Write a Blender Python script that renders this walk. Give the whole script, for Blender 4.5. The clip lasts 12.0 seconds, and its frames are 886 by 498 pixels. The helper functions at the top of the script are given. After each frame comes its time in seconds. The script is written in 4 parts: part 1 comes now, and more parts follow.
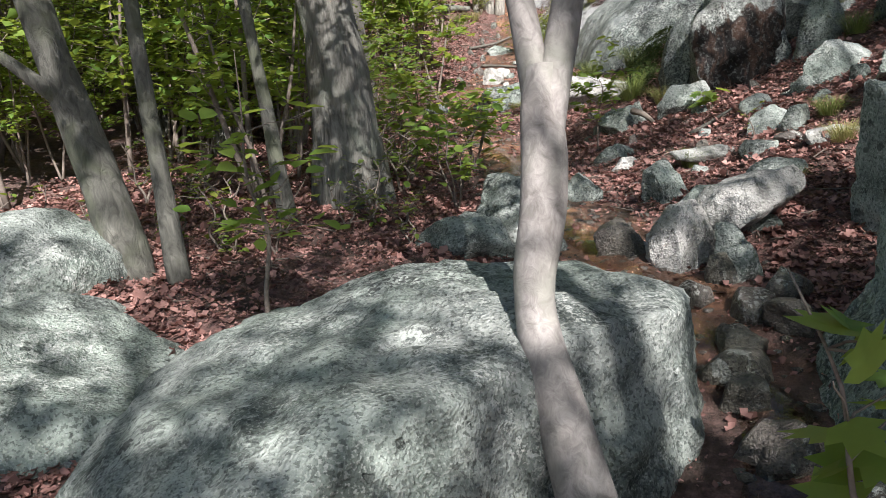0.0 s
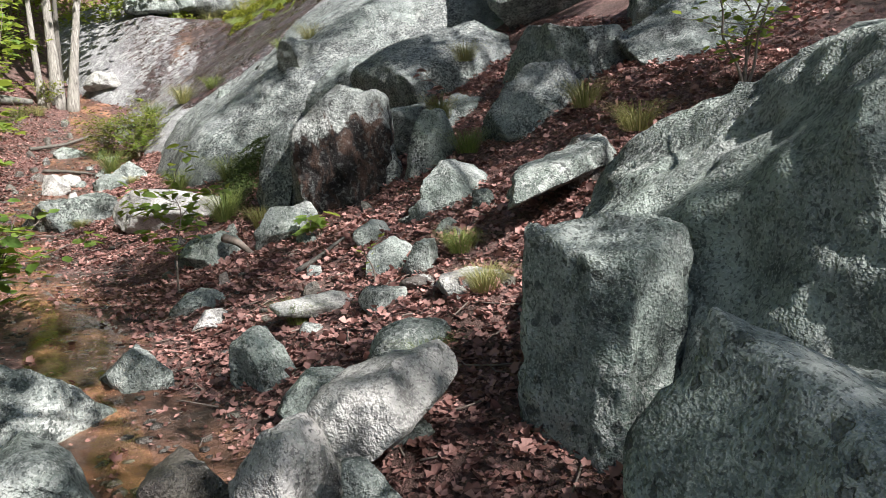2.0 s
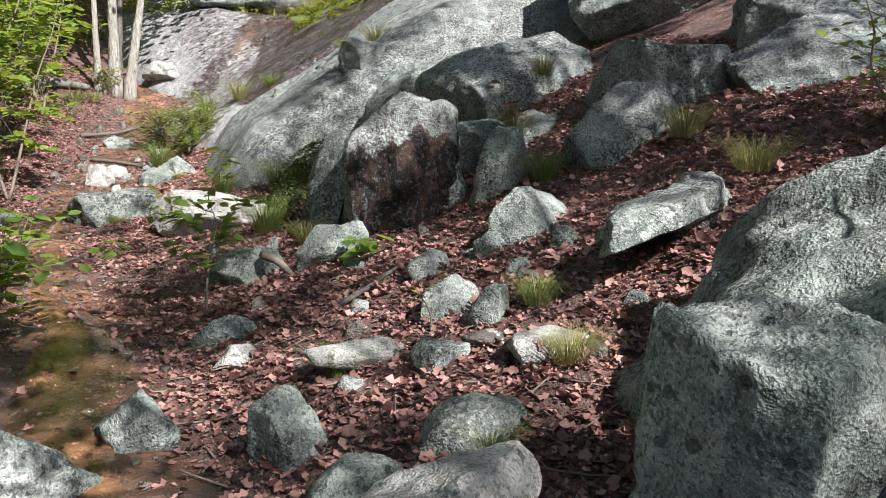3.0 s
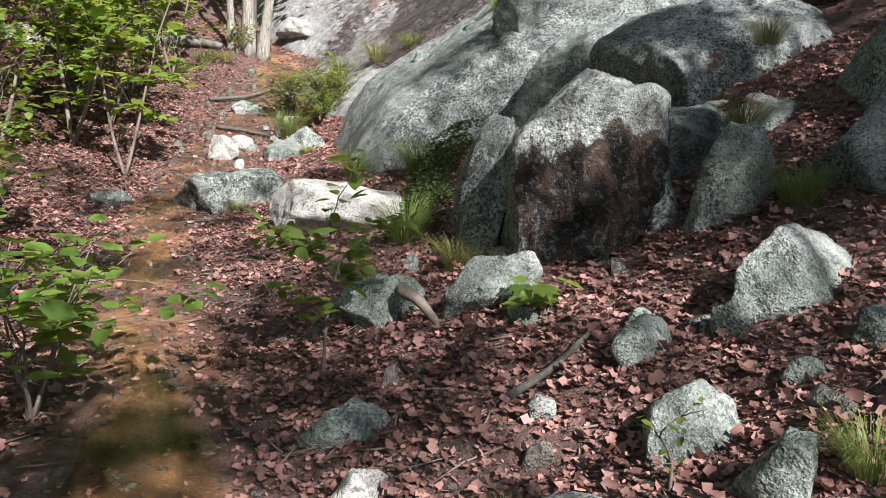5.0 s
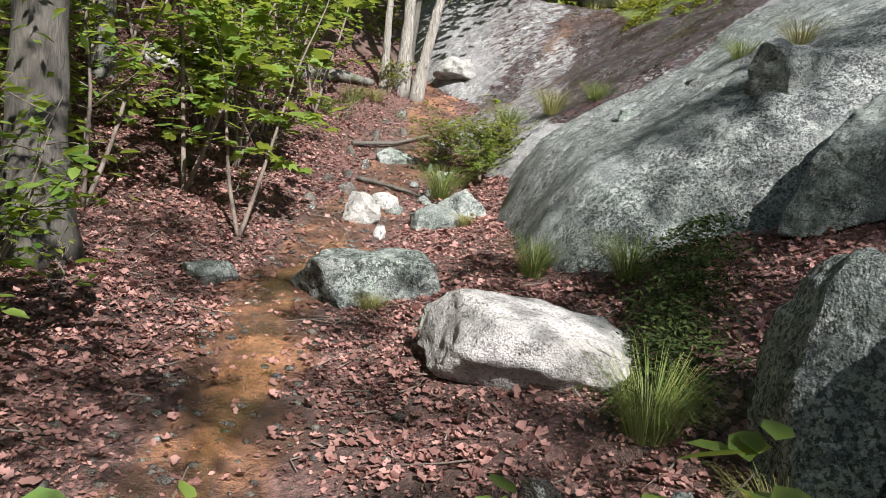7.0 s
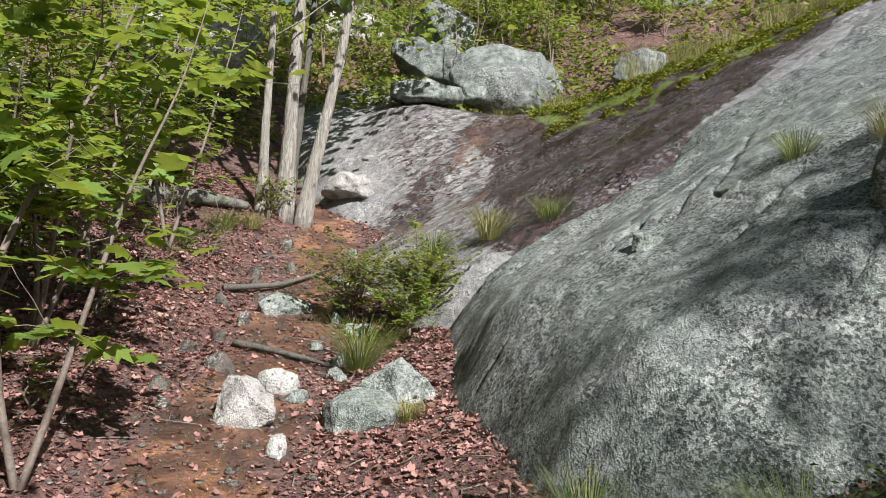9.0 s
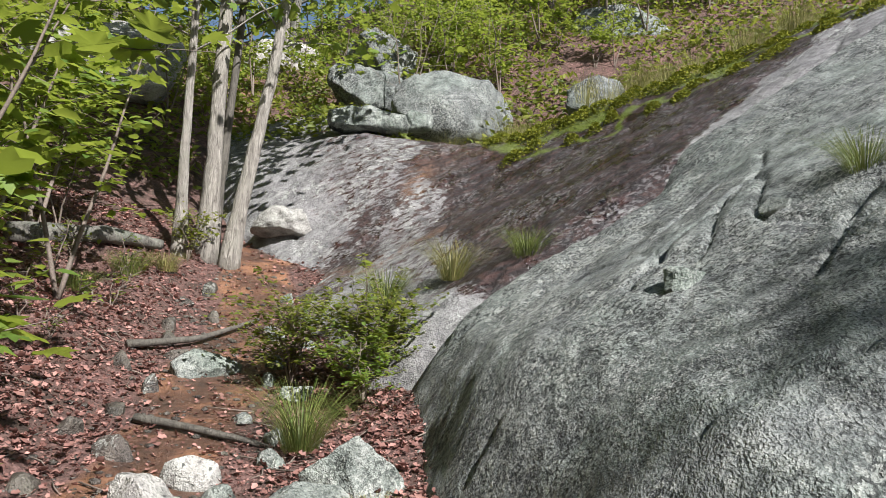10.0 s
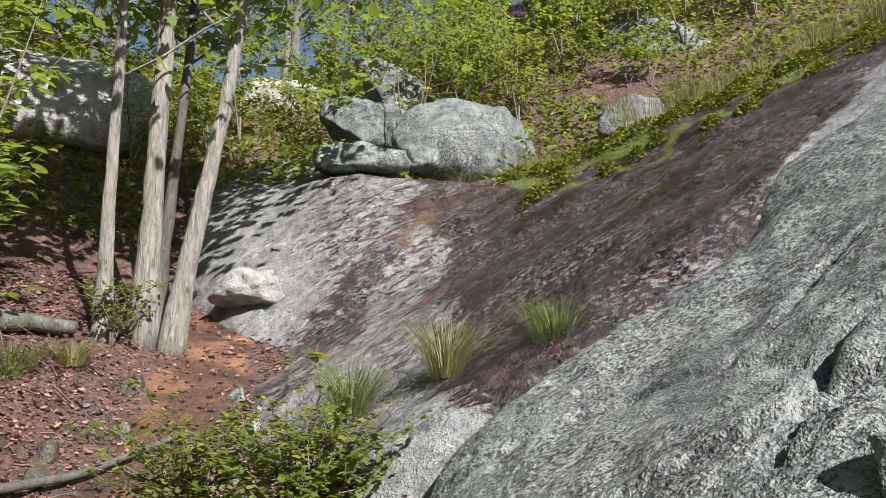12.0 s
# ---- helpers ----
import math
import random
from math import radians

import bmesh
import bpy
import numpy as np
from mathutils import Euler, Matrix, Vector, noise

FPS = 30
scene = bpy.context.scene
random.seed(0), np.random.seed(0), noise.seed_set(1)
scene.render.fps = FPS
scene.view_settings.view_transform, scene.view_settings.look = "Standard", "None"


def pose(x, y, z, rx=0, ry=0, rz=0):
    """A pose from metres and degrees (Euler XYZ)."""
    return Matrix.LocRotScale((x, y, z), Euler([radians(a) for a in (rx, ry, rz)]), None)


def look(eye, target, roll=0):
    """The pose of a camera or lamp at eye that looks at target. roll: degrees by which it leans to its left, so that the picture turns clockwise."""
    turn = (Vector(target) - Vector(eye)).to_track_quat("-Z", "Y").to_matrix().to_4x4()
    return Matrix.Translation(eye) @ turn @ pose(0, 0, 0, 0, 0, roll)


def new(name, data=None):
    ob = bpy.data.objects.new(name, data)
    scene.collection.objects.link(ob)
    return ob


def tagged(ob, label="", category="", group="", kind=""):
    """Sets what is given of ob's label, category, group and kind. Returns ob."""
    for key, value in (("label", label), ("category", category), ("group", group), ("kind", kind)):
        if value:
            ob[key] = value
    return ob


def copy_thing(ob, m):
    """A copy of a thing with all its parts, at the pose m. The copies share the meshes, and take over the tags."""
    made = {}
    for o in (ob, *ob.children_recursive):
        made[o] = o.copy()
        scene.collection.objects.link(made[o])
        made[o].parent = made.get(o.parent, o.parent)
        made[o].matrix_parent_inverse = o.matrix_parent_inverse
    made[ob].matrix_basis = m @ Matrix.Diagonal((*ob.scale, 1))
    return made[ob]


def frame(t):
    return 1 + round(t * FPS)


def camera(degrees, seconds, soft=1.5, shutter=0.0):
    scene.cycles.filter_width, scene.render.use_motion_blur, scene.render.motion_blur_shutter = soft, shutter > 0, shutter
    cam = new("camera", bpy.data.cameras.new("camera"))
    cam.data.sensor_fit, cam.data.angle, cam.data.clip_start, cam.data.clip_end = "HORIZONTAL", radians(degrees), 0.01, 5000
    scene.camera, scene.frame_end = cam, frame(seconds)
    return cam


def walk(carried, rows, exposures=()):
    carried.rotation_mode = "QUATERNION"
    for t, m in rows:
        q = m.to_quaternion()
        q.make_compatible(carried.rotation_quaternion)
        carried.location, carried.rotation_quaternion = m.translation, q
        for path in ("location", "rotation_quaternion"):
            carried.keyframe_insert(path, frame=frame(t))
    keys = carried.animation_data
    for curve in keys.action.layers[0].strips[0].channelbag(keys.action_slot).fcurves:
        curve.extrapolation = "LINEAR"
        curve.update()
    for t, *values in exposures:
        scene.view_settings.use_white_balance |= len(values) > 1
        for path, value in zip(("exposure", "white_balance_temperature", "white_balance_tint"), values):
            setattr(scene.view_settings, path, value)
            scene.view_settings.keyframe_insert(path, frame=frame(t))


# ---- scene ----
EXPOSURES = [(0.0, 1.4), (3.5, 1.45), (6.5, 1.25), (8.5, 1.05), (9.5, 0.95), (12.0, 0.95)]
cam = camera(60.2, 12.0, soft=0.8)
METRES, EYE, TILT, LEAN, TURN = 12.0, 1.55, -14.0, 5.5, 0.0
ROWS = [
    (0.0, 0.0, 0.0, 0.0, 0.0, 0.0, 0.0),
    (0.5, 0.0035, 0.0306, 0.0065, -8.32, 2.07, 3.05),
    (1.0, 0.0128, 0.0628, 0.0133, -16.55, 5.03, 5.26),
    (1.5, 0.0274, 0.0999, 0.0248, -23.44, 6.67, 5.87),
    (2.0, 0.0467, 0.1303, 0.0398, -27.79, 6.32, 4.92),
    (2.5, 0.0559, 0.1558, 0.0518, -29.16, 6.1, 2.66),
    (3.0, 0.0643, 0.1855, 0.0606, -24.96, 7.19, -0.02),
    (3.5, 0.0784, 0.2276, 0.0744, -16.24, 7.58, -3.31),
    (5.5, 0.0809, 0.3285, 0.1236, -15.92, 3.03, -3.82),
    (6.0, 0.0789, 0.3728, 0.1399, -13.96, 3.36, -6.83),
    (6.5, 0.0773, 0.4229, 0.1479, -6.56, 4.22, -11.32),
    (8.5, 0.0567, 0.6239, 0.2067, -14.2, 12.42, -6.31),
    (9.0, 0.0578, 0.6743, 0.2212, -16.34, 15.83, -5.88),
    (9.5, 0.0567, 0.7224, 0.2339, -18.24, 18.23, -5.15),
    (10.0, 0.0672, 0.7685, 0.246, -20.92, 19.4, -3.62),
    (10.5, 0.0823, 0.8129, 0.2616, -22.7, 20.32, -2.29),
    (11.0, 0.1008, 0.8555, 0.2825, -23.58, 20.86, -1.62),
    (11.5, 0.1189, 0.8829, 0.2964, -21.47, 21.5, -1.98),
    (12.0, 0.137, 0.9013, 0.3182, -17.79, 22.45, -2.43),
]
walk(cam, [(t, pose(0, 0, EYE, TILT, LEAN, TURN) @ pose(METRES * x, METRES * y, METRES * z, 90 + pitch, roll, yaw)) for t, x, y, z, yaw, pitch, roll in ROWS],
     exposures=EXPOSURES)

# ---- sky and sun ----
SUN_TO = Vector((0.27, -0.88, 0.85)).normalized()
world = bpy.data.worlds.new("sky")
scene.world = world
world.use_nodes = True
wt = world.node_tree
sky = wt.nodes.new("ShaderNodeTexSky")
sky.sky_type = "NISHITA"
sky.sun_disc = False
sky.sun_elevation = math.asin(SUN_TO.z)
sky.sun_rotation = math.atan2(SUN_TO.x, SUN_TO.y)
wt.nodes["Background"].inputs["Strength"].default_value = 0.05
wt.links.new(sky.outputs[0], wt.nodes["Background"].inputs["Color"])
sun_data = bpy.data.lights.new("sun", "SUN")
sun_data.energy = 5.0
sun_data.angle = radians(0.53)
sun_data.color = (1.0, 0.965, 0.96)
sun = new("sun", sun_data)
sun.matrix_world = look(SUN_TO * 60, (0, 0, 0))

# ---- materials ----
def material(name):
    m = bpy.data.materials.new(name)
    m.use_nodes = True
    nt = m.node_tree
    return m, nt, nt.nodes["Principled BSDF"]


def tex_coord(nt, scale=1.0, stretch=None):
    tc = nt.nodes.new("ShaderNodeTexCoord")
    info = nt.nodes.new("ShaderNodeObjectInfo")
    add = nt.nodes.new("ShaderNodeVectorMath")
    add.operation = "MULTIPLY_ADD"
    nt.links.new(info.outputs["Random"], add.inputs[0])
    add.inputs[1].default_value = (37, 11, 23)
    nt.links.new(tc.outputs["Object"], add.inputs[2])
    mp = nt.nodes.new("ShaderNodeMapping")
    mp.inputs["Scale"].default_value = stretch or (scale, scale, scale)
    nt.links.new(add.outputs[0], mp.inputs["Vector"])
    return mp.outputs[0]


def noise_tex(nt, vec, scale, detail=4.0, rough=0.6, distort=0.0):
    n = nt.nodes.new("ShaderNodeTexNoise")
    n.inputs["Scale"].default_value, n.inputs["Detail"].default_value = scale, detail
    n.inputs["Roughness"].default_value, n.inputs["Distortion"].default_value = rough, distort
    nt.links.new(vec, n.inputs["Vector"])
    return n.outputs["Fac"]


def ramp_of(nt, fac, stops):
    r = nt.nodes.new("ShaderNodeValToRGB")
    els = r.color_ramp.elements
    while len(els) < len(stops):
        els.new(0.5)
    for e, (p, c) in zip(els, stops):
        e.position = p
        e.color = (*c, 1) if len(c) == 3 else c
    nt.links.new(fac, r.inputs[0])
    return r.outputs[0]


def step_of(nt, fac, a, b):
    r = nt.nodes.new("ShaderNodeMapRange")
    r.inputs["From Min"].default_value, r.inputs["From Max"].default_value = a, b
    nt.links.new(fac, r.inputs[0])
    return r.outputs[0]


def mix_of(nt, fac, a, b, mode="MIX"):
    m = nt.nodes.new("ShaderNodeMix")
    m.data_type, m.blend_type = "RGBA", mode
    for sock, val in ((m.inputs[0], fac), (m.inputs[6], a), (m.inputs[7], b)):
        if hasattr(val, "links"):
            nt.links.new(val, sock)
        else:
            sock.default_value = val if isinstance(val, float) else (*val, 1)
    return m.outputs[2]


def math_of(nt, op, a, b):
    m = nt.nodes.new("ShaderNodeMath")
    m.operation = op
    for sock, val in zip(m.inputs, (a, b)):
        if hasattr(val, "links"):
            nt.links.new(val, sock)
        else:
            sock.default_value = val
    return m.outputs[0]


def attr_of(nt, name):
    a = nt.nodes.new("ShaderNodeAttribute")
    a.attribute_name = name
    return a.outputs["Fac"]


def bump_of(nt, bsdf, height, strength=0.5, dist=0.02):
    b = nt.nodes.new("ShaderNodeBump")
    b.inputs["Strength"].default_value, b.inputs["Distance"].default_value = strength, dist
    nt.links.new(height, b.inputs["Height"])
    nt.links.new(b.outputs[0], bsdf.inputs["Normal"])


def granite(name, dark, mid, pale, lichen=0.5, green=(0.2, 0.25, 0.2), stain=None, wet=False, moss=False, pepper=0.5, pitted=0.0):
    """Weathered granite: grain, green film, pale crust lichen, black lichen and pits."""
    m, nt, bsdf = material(name)
    v = tex_coord(nt)
    big = noise_tex(nt, v, 1.3, 4, 0.6, 0.5)
    mid_n = noise_tex(nt, v, 6.0, 6, 0.66)
    grain = noise_tex(nt, v, 110.0, 1, 0.5)
    col = ramp_of(nt, mid_n, [(0.34, dark), (0.5, mid), (0.66, pale)])
    film = step_of(nt, big, 0.40, 0.60)
    col = mix_of(nt, math_of(nt, "MULTIPLY", film, 0.7), col, mix_of(nt, step_of(nt, mid_n, 0.38, 0.62), tuple(c * 0.45 for c in green), tuple(c * 1.4 for c in green)))
    # crystals of the stone, dark and pale
    col = mix_of(nt, math_of(nt, "MULTIPLY", step_of(nt, grain, 0.54, 0.62), 0.35), col, tuple(min(0.7, c * 1.2) for c in pale))
    col = mix_of(nt, math_of(nt, "MULTIPLY", step_of(nt, noise_tex(nt, v, 70.0, 2, 0.5), 0.56, 0.6), 0.6), col, tuple(c * 0.5 for c in dark))
    # pale crust lichen in irregular plates
    crust = step_of(nt, noise_tex(nt, v, 13.0, 5, 0.62, 0.5), 0.535, 0.565)
    patch = step_of(nt, noise_tex(nt, v, 1.1, 3, 0.6), 0.57 - 0.16 * lichen, 0.62)
    col = mix_of(nt, math_of(nt, "MULTIPLY", math_of(nt, "MULTIPLY", crust, patch), 0.6), col, mix_of(nt, step_of(nt, grain, 0.42, 0.6), (0.32, 0.34, 0.31), (0.48, 0.5, 0.46)))
    # black lichen, peppered
    zone = step_of(nt, noise_tex(nt, v, 1.1, 5, 0.7, 0.4), 0.62 - 0.2 * pepper, 0.70 - 0.16 * pepper)
    black = step_of(nt, noise_tex(nt, v, 44.0, 3, 0.62, 0.3), 0.51, 0.55)
    col = mix_of(nt, math_of(nt, "MULTIPLY", math_of(nt, "MULTIPLY", black, zone), 0.8), col, (0.022, 0.024, 0.024))
    salt = step_of(nt, noise_tex(nt, v, 50.0, 3, 0.62, 0.4), 0.53, 0.565)
    salt_zone = step_of(nt, noise_tex(nt, v, 1.7, 4, 0.65, 0.4), 0.60 - 0.2 * lichen, 0.62)
    col = mix_of(nt, math_of(nt, "MULTIPLY", math_of(nt, "MULTIPLY", salt, salt_zone), 0.65), col, (0.5, 0.515, 0.48))
    # pits with dark bottoms
    vo = nt.nodes.new("ShaderNodeTexVoronoi")
    vo.inputs["Scale"].default_value = 11.0
    nt.links.new(v, vo.inputs["Vector"])
    hole = math_of(nt, "ADD", vo.outputs["Distance"], math_of(nt, "MULTIPLY", math_of(nt, "SUBTRACT", noise_tex(nt, v, 22.0, 3, 0.6), 0.5), 0.9))
    pits = step_of(nt, hole, 0.08 + 0.06 * pitted, 0.045 + 0.06 * pitted)
    col = mix_of(nt, math_of(nt, "MULTIPLY", pits, 0.65), col, (0.035, 0.04, 0.036))
    bsdf.inputs["Roughness"].default_value = 0.9
    bsdf.inputs["Specular IOR Level"].default_value = 0.3
    if stain:
        streak = noise_tex(nt, tex_coord(nt, stretch=(0.9, 4.5, 3.5) if wet else (4, 4, 2)), 4.0 if wet else 2.2, 6, 0.68, 0.6)
        s = step_of(nt, math_of(nt, "ADD", attr_of(nt, "stain"), math_of(nt, "MULTIPLY", math_of(nt, "SUBTRACT", streak, 0.5), 1.9)), 0.38, 0.55)
        stained = ramp_of(nt, streak, [(0.38, stain[0]), (0.5, stain[1]), (0.62, stain[2])])
        flecks = noise_tex(nt, tex_coord(nt, stretch=(16, 38, 36)) if wet else v, 1.0 if wet else 30.0, 3, 0.6)
        if wet:
            fleck_zone = step_of(nt, noise_tex(nt, tex_coord(nt, stretch=(0.7, 2.6, 2.0)), 1.0, 4, 0.6), 0.42, 0.56)
            flecks = math_of(nt, "MULTIPLY", step_of(nt, flecks, 0.53, 0.56), math_of(nt, "ADD", math_of(nt, "MULTIPLY", fleck_zone, 0.55), 0.0))
        else:
            flecks = math_of(nt, "MULTIPLY", step_of(nt, flecks, 0.56, 0.6), 0.2)
        stained = mix_of(nt, flecks, stained, tuple(c * 1.3 for c in mid))
        if wet:
            rust = ramp_of(nt, streak, [(0.38, (0.07, 0.045, 0.04)), (0.52, (0.17, 0.1, 0.07)), (0.64, (0.3, 0.17, 0.1))])
            stained = mix_of(nt, attr_of(nt, "rust"), stained, rust)
        col = mix_of(nt, s, col, stained)
        if wet:
            bsdf.inputs["Specular IOR Level"].default_value = 0.6
            film2 = math_of(nt, "MULTIPLY", s, step_of(nt, noise_tex(nt, v, 2.2, 7, 0.75), 0.40, 0.58))
            r = nt.nodes.new("ShaderNodeMapRange")
            r.inputs["To Min"].default_value, r.inputs["To Max"].default_value = 0.85, 0.16
            nt.links.new(film2, r.inputs[0])
            nt.links.new(r.outputs[0], bsdf.inputs["Roughness"])
    if moss:
        mo = step_of(nt, math_of(nt, "ADD", attr_of(nt, "moss"), math_of(nt, "MULTIPLY", mid_n, 0.6)), 0.6, 0.85)
        col = mix_of(nt, mo, col, ramp_of(nt, grain, [(0.3, (0.045, 0.06, 0.012)), (0.7, (0.14, 0.18, 0.03))]))
    nt.links.new(col, bsdf.inputs["Base Color"])
    h = math_of(nt, "ADD", math_of(nt, "MULTIPLY", mid_n, 1.3), math_of(nt, "MULTIPLY", grain, 0.25))
    h = math_of(nt, "ADD", h, math_of(nt, "MULTIPLY", math_of(nt, "MULTIPLY", salt, salt_zone), 0.1))
    h = math_of(nt, "SUBTRACT", h, math_of(nt, "MULTIPLY", pits, 0.5))
    bump_of(nt, bsdf, h, 1.0, 0.045)
    return m


def leaf_material(name, a, b, glow=0.45, rough=0.5, patchy=True):
    """Leaves: colour by leaf, light passing through."""
    m, nt, bsdf = material(name)
    geo = nt.nodes.new("ShaderNodeNewGeometry")
    col = ramp_of(nt, geo.outputs["Random Per Island"], [(0.0, a), (0.55, tuple((p + q) / 2 for p, q in zip(a, b))), (1.0, b)])
    v = tex_coord(nt)
    if patchy:
        col = mix_of(nt, math_of(nt, "MULTIPLY", noise_tex(nt, v, 60.0, 3), 0.35), col, tuple(x * 0.55 for x in a))
    nt.links.new(col, bsdf.inputs["Base Color"])
    bsdf.inputs["Roughness"].default_value = rough
    bsdf.inputs["Specular IOR Level"].default_value = 0.35
    tr = nt.nodes.new("ShaderNodeBsdfTranslucent")
    nt.links.new(mix_of(nt, 0.6, col, (0.45, 0.5, 0.06), "MIX") if glow > 0.3 else col, tr.inputs["Color"])
    mx = nt.nodes.new("ShaderNodeMixShader")
    mx.inputs[0].default_value = glow
    out = nt.nodes["Material Output"]
    nt.links.new(bsdf.outputs[0], mx.inputs[1])
    nt.links.new(tr.outputs[0], mx.inputs[2])
    nt.links.new(mx.outputs[0], out.inputs["Surface"])
    return m


def bark(name, dark, light, ridge=(30, 30, 5), depth=0.02, blotch=None):
    m, nt, bsdf = material(name)
    v = tex_coord(nt, stretch=ridge)
    n = noise_tex(nt, v, 1.0, 6, 0.7, 0.8)
    w = noise_tex(nt, tex_coord(nt), 4.0, 4, 0.6, 0.5)
    col = ramp_of(nt, n, [(0.3, dark), (0.65, light)])
    col = mix_of(nt, math_of(nt, "MULTIPLY", step_of(nt, w, 0.5, 0.65), 0.7), col, blotch or light)
    nt.links.new(col, bsdf.inputs["Base Color"])
    bsdf.inputs["Roughness"].default_value = 0.85
    bump_of(nt, bsdf, math_of(nt, "ADD", n, math_of(nt, "MULTIPLY", w, 0.2)), 0.8, depth)
    return m


MAT_ROCK = granite("granite_green_grey", (0.07, 0.082, 0.076), (0.19, 0.208, 0.193), (0.36, 0.375, 0.345), 0.5, (0.18, 0.22, 0.185), pepper=0.55, pitted=0.6)
MAT_PITTED = granite("granite_pitted", (0.08, 0.094, 0.085), (0.22, 0.245, 0.225), (0.4, 0.42, 0.385), 0.4, (0.18, 0.23, 0.19), pepper=0.4, pitted=2.2)
MAT_PALE = granite("granite_pale", (0.22, 0.21, 0.2), (0.40, 0.385, 0.36), (0.48, 0.46, 0.43), 0.05, (0.3, 0.31, 0.28), pepper=0.0, pitted=0.1)
MAT_DOME = granite("granite_lichen", (0.065, 0.07, 0.072), (0.165, 0.18, 0.174), (0.29, 0.305, 0.29), 0.9, (0.18, 0.215, 0.19), pepper=1.0)
# real stain, its colours taken darker to include the shade on the boulder's face
MAT_STAINED = granite("granite_iron_stained", (0.09, 0.095, 0.095), (0.2, 0.21, 0.2), (0.34, 0.34, 0.32), 0.6, (0.17, 0.2, 0.17),
                      stain=((0.007, 0.007, 0.007), (0.016, 0.013, 0.012), (0.06, 0.036, 0.026)), pepper=0.6)
MAT_SLAB = granite("granite_wet", (0.1, 0.095, 0.1), (0.19, 0.185, 0.187), (0.3, 0.292, 0.29), 0.3, (0.2, 0.205, 0.2),
                   stain=((0.006, 0.004, 0.005), (0.018, 0.009, 0.009), (0.055, 0.026, 0.022)), wet=True, moss=True, pepper=0.2)
MAT_WETSTONE = granite("stone_wet", (0.05, 0.045, 0.04), (0.1, 0.085, 0.075), (0.17, 0.15, 0.13), 0.1, (0.09, 0.09, 0.07))
MAT_WETSTONE.node_tree.nodes["Principled BSDF"].inputs["Roughness"].default_value = 0.35

MAT_BEECH = bark("bark_smooth_grey", (0.13, 0.115, 0.105), (0.3, 0.275, 0.255), (26, 26, 18), 0.006, (0.17, 0.17, 0.14))
MAT_MOSSY = bark("bark_mossy", (0.03, 0.03, 0.024), (0.17, 0.165, 0.14), (22, 22, 9), 0.03, (0.09, 0.1, 0.06))
MAT_OAK = bark("bark_ridged", (0.045, 0.042, 0.035), (0.24, 0.23, 0.2), (26, 26, 4.5), 0.05, (0.17, 0.185, 0.15))
MAT_ASH = bark("bark_pale", (0.07, 0.06, 0.05), (0.4, 0.375, 0.33), (30, 30, 5), 0.05, (0.27, 0.26, 0.22))
MAT_DARKBARK = bark("bark_dark", (0.04, 0.036, 0.03), (0.13, 0.12, 0.1), (34, 34, 8), 0.02)
MAT_TWIG = bark("twig_wood", (0.09, 0.07, 0.055), (0.22, 0.18, 0.15), (40, 40, 40), 0.004)
MAT_GREEN = leaf_material("leaf_green", (0.07, 0.13, 0.025), (0.2, 0.28, 0.06))
MAT_YOUNG = leaf_material("leaf_bright_green", (0.1, 0.2, 0.04), (0.27, 0.37, 0.08), 0.5)
MAT_SHRUB = leaf_material("leaf_shrub", (0.06, 0.11, 0.02), (0.27, 0.29, 0.06), 0.4)
MAT_DRY = leaf_material("leaf_dry", (0.12, 0.052, 0.042), (0.5, 0.28, 0.24), 0.12, 0.6)
MAT_GRASS = leaf_material("grass_blade", (0.16, 0.19, 0.045), (0.42, 0.36, 0.16), 0.3)
MAT_SEDGE = leaf_material("sedge_blade", (0.09, 0.15, 0.03), (0.3, 0.32, 0.1), 0.3)
MAT_MOSS = leaf_material("moss_tuft", (0.08, 0.11, 0.012), (0.34, 0.34, 0.035), 0.2, 0.9)
MAT_DARKMOSS = leaf_material("dark_moss_tuft", (0.02, 0.035, 0.008), (0.07, 0.1, 0.02), 0.15, 0.9)


def soil_material():
    m, nt, bsdf = material("forest_soil")
    v = tex_coord(nt)
    n1 = noise_tex(nt, v, 2.2, 5, 0.65, 0.3)
    n2 = noise_tex(nt, v, 26.0, 5, 0.7)
    n3 = noise_tex(nt, v, 120.0, 2, 0.6)
    litter = ramp_of(nt, n2, [(0.3, (0.04, 0.022, 0.018)), (0.5, (0.16, 0.085, 0.072)), (0.68, (0.34, 0.2, 0.18))])
    earth = ramp_of(nt, n1, [(0.3, (0.05, 0.034, 0.026)), (0.7, (0.12, 0.08, 0.06))])
    col = mix_of(nt, step_of(nt, n1, 0.35, 0.6), earth, litter)
    mud = ramp_of(nt, n1, [(0.3, (0.045, 0.03, 0.022)), (0.5, (0.14, 0.07, 0.044)), (0.66, (0.4, 0.2, 0.11))])
    mud = mix_of(nt, math_of(nt, "MULTIPLY", step_of(nt, n2, 0.5, 0.75), 0.45), mud, (0.07, 0.05, 0.035))
    k = step_of(nt, math_of(nt, "ADD", attr_of(nt, "mud"), math_of(nt, "MULTIPLY", n2, 0.3)), 0.4, 0.75)
    col = mix_of(nt, k, col, mud)
    nt.links.new(col, bsdf.inputs["Base Color"])
    r = nt.nodes.new("ShaderNodeMapRange")
    r.inputs["To Min"].default_value, r.inputs["To Max"].default_value = 0.92, 0.45
    nt.links.new(k, r.inputs[0])
    nt.links.new(r.outputs[0], bsdf.inputs["Roughness"])
    bump_of(nt, bsdf, math_of(nt, "ADD", n2, math_of(nt, "MULTIPLY", n3, 0.4)), 1.0, 0.045)
    return m


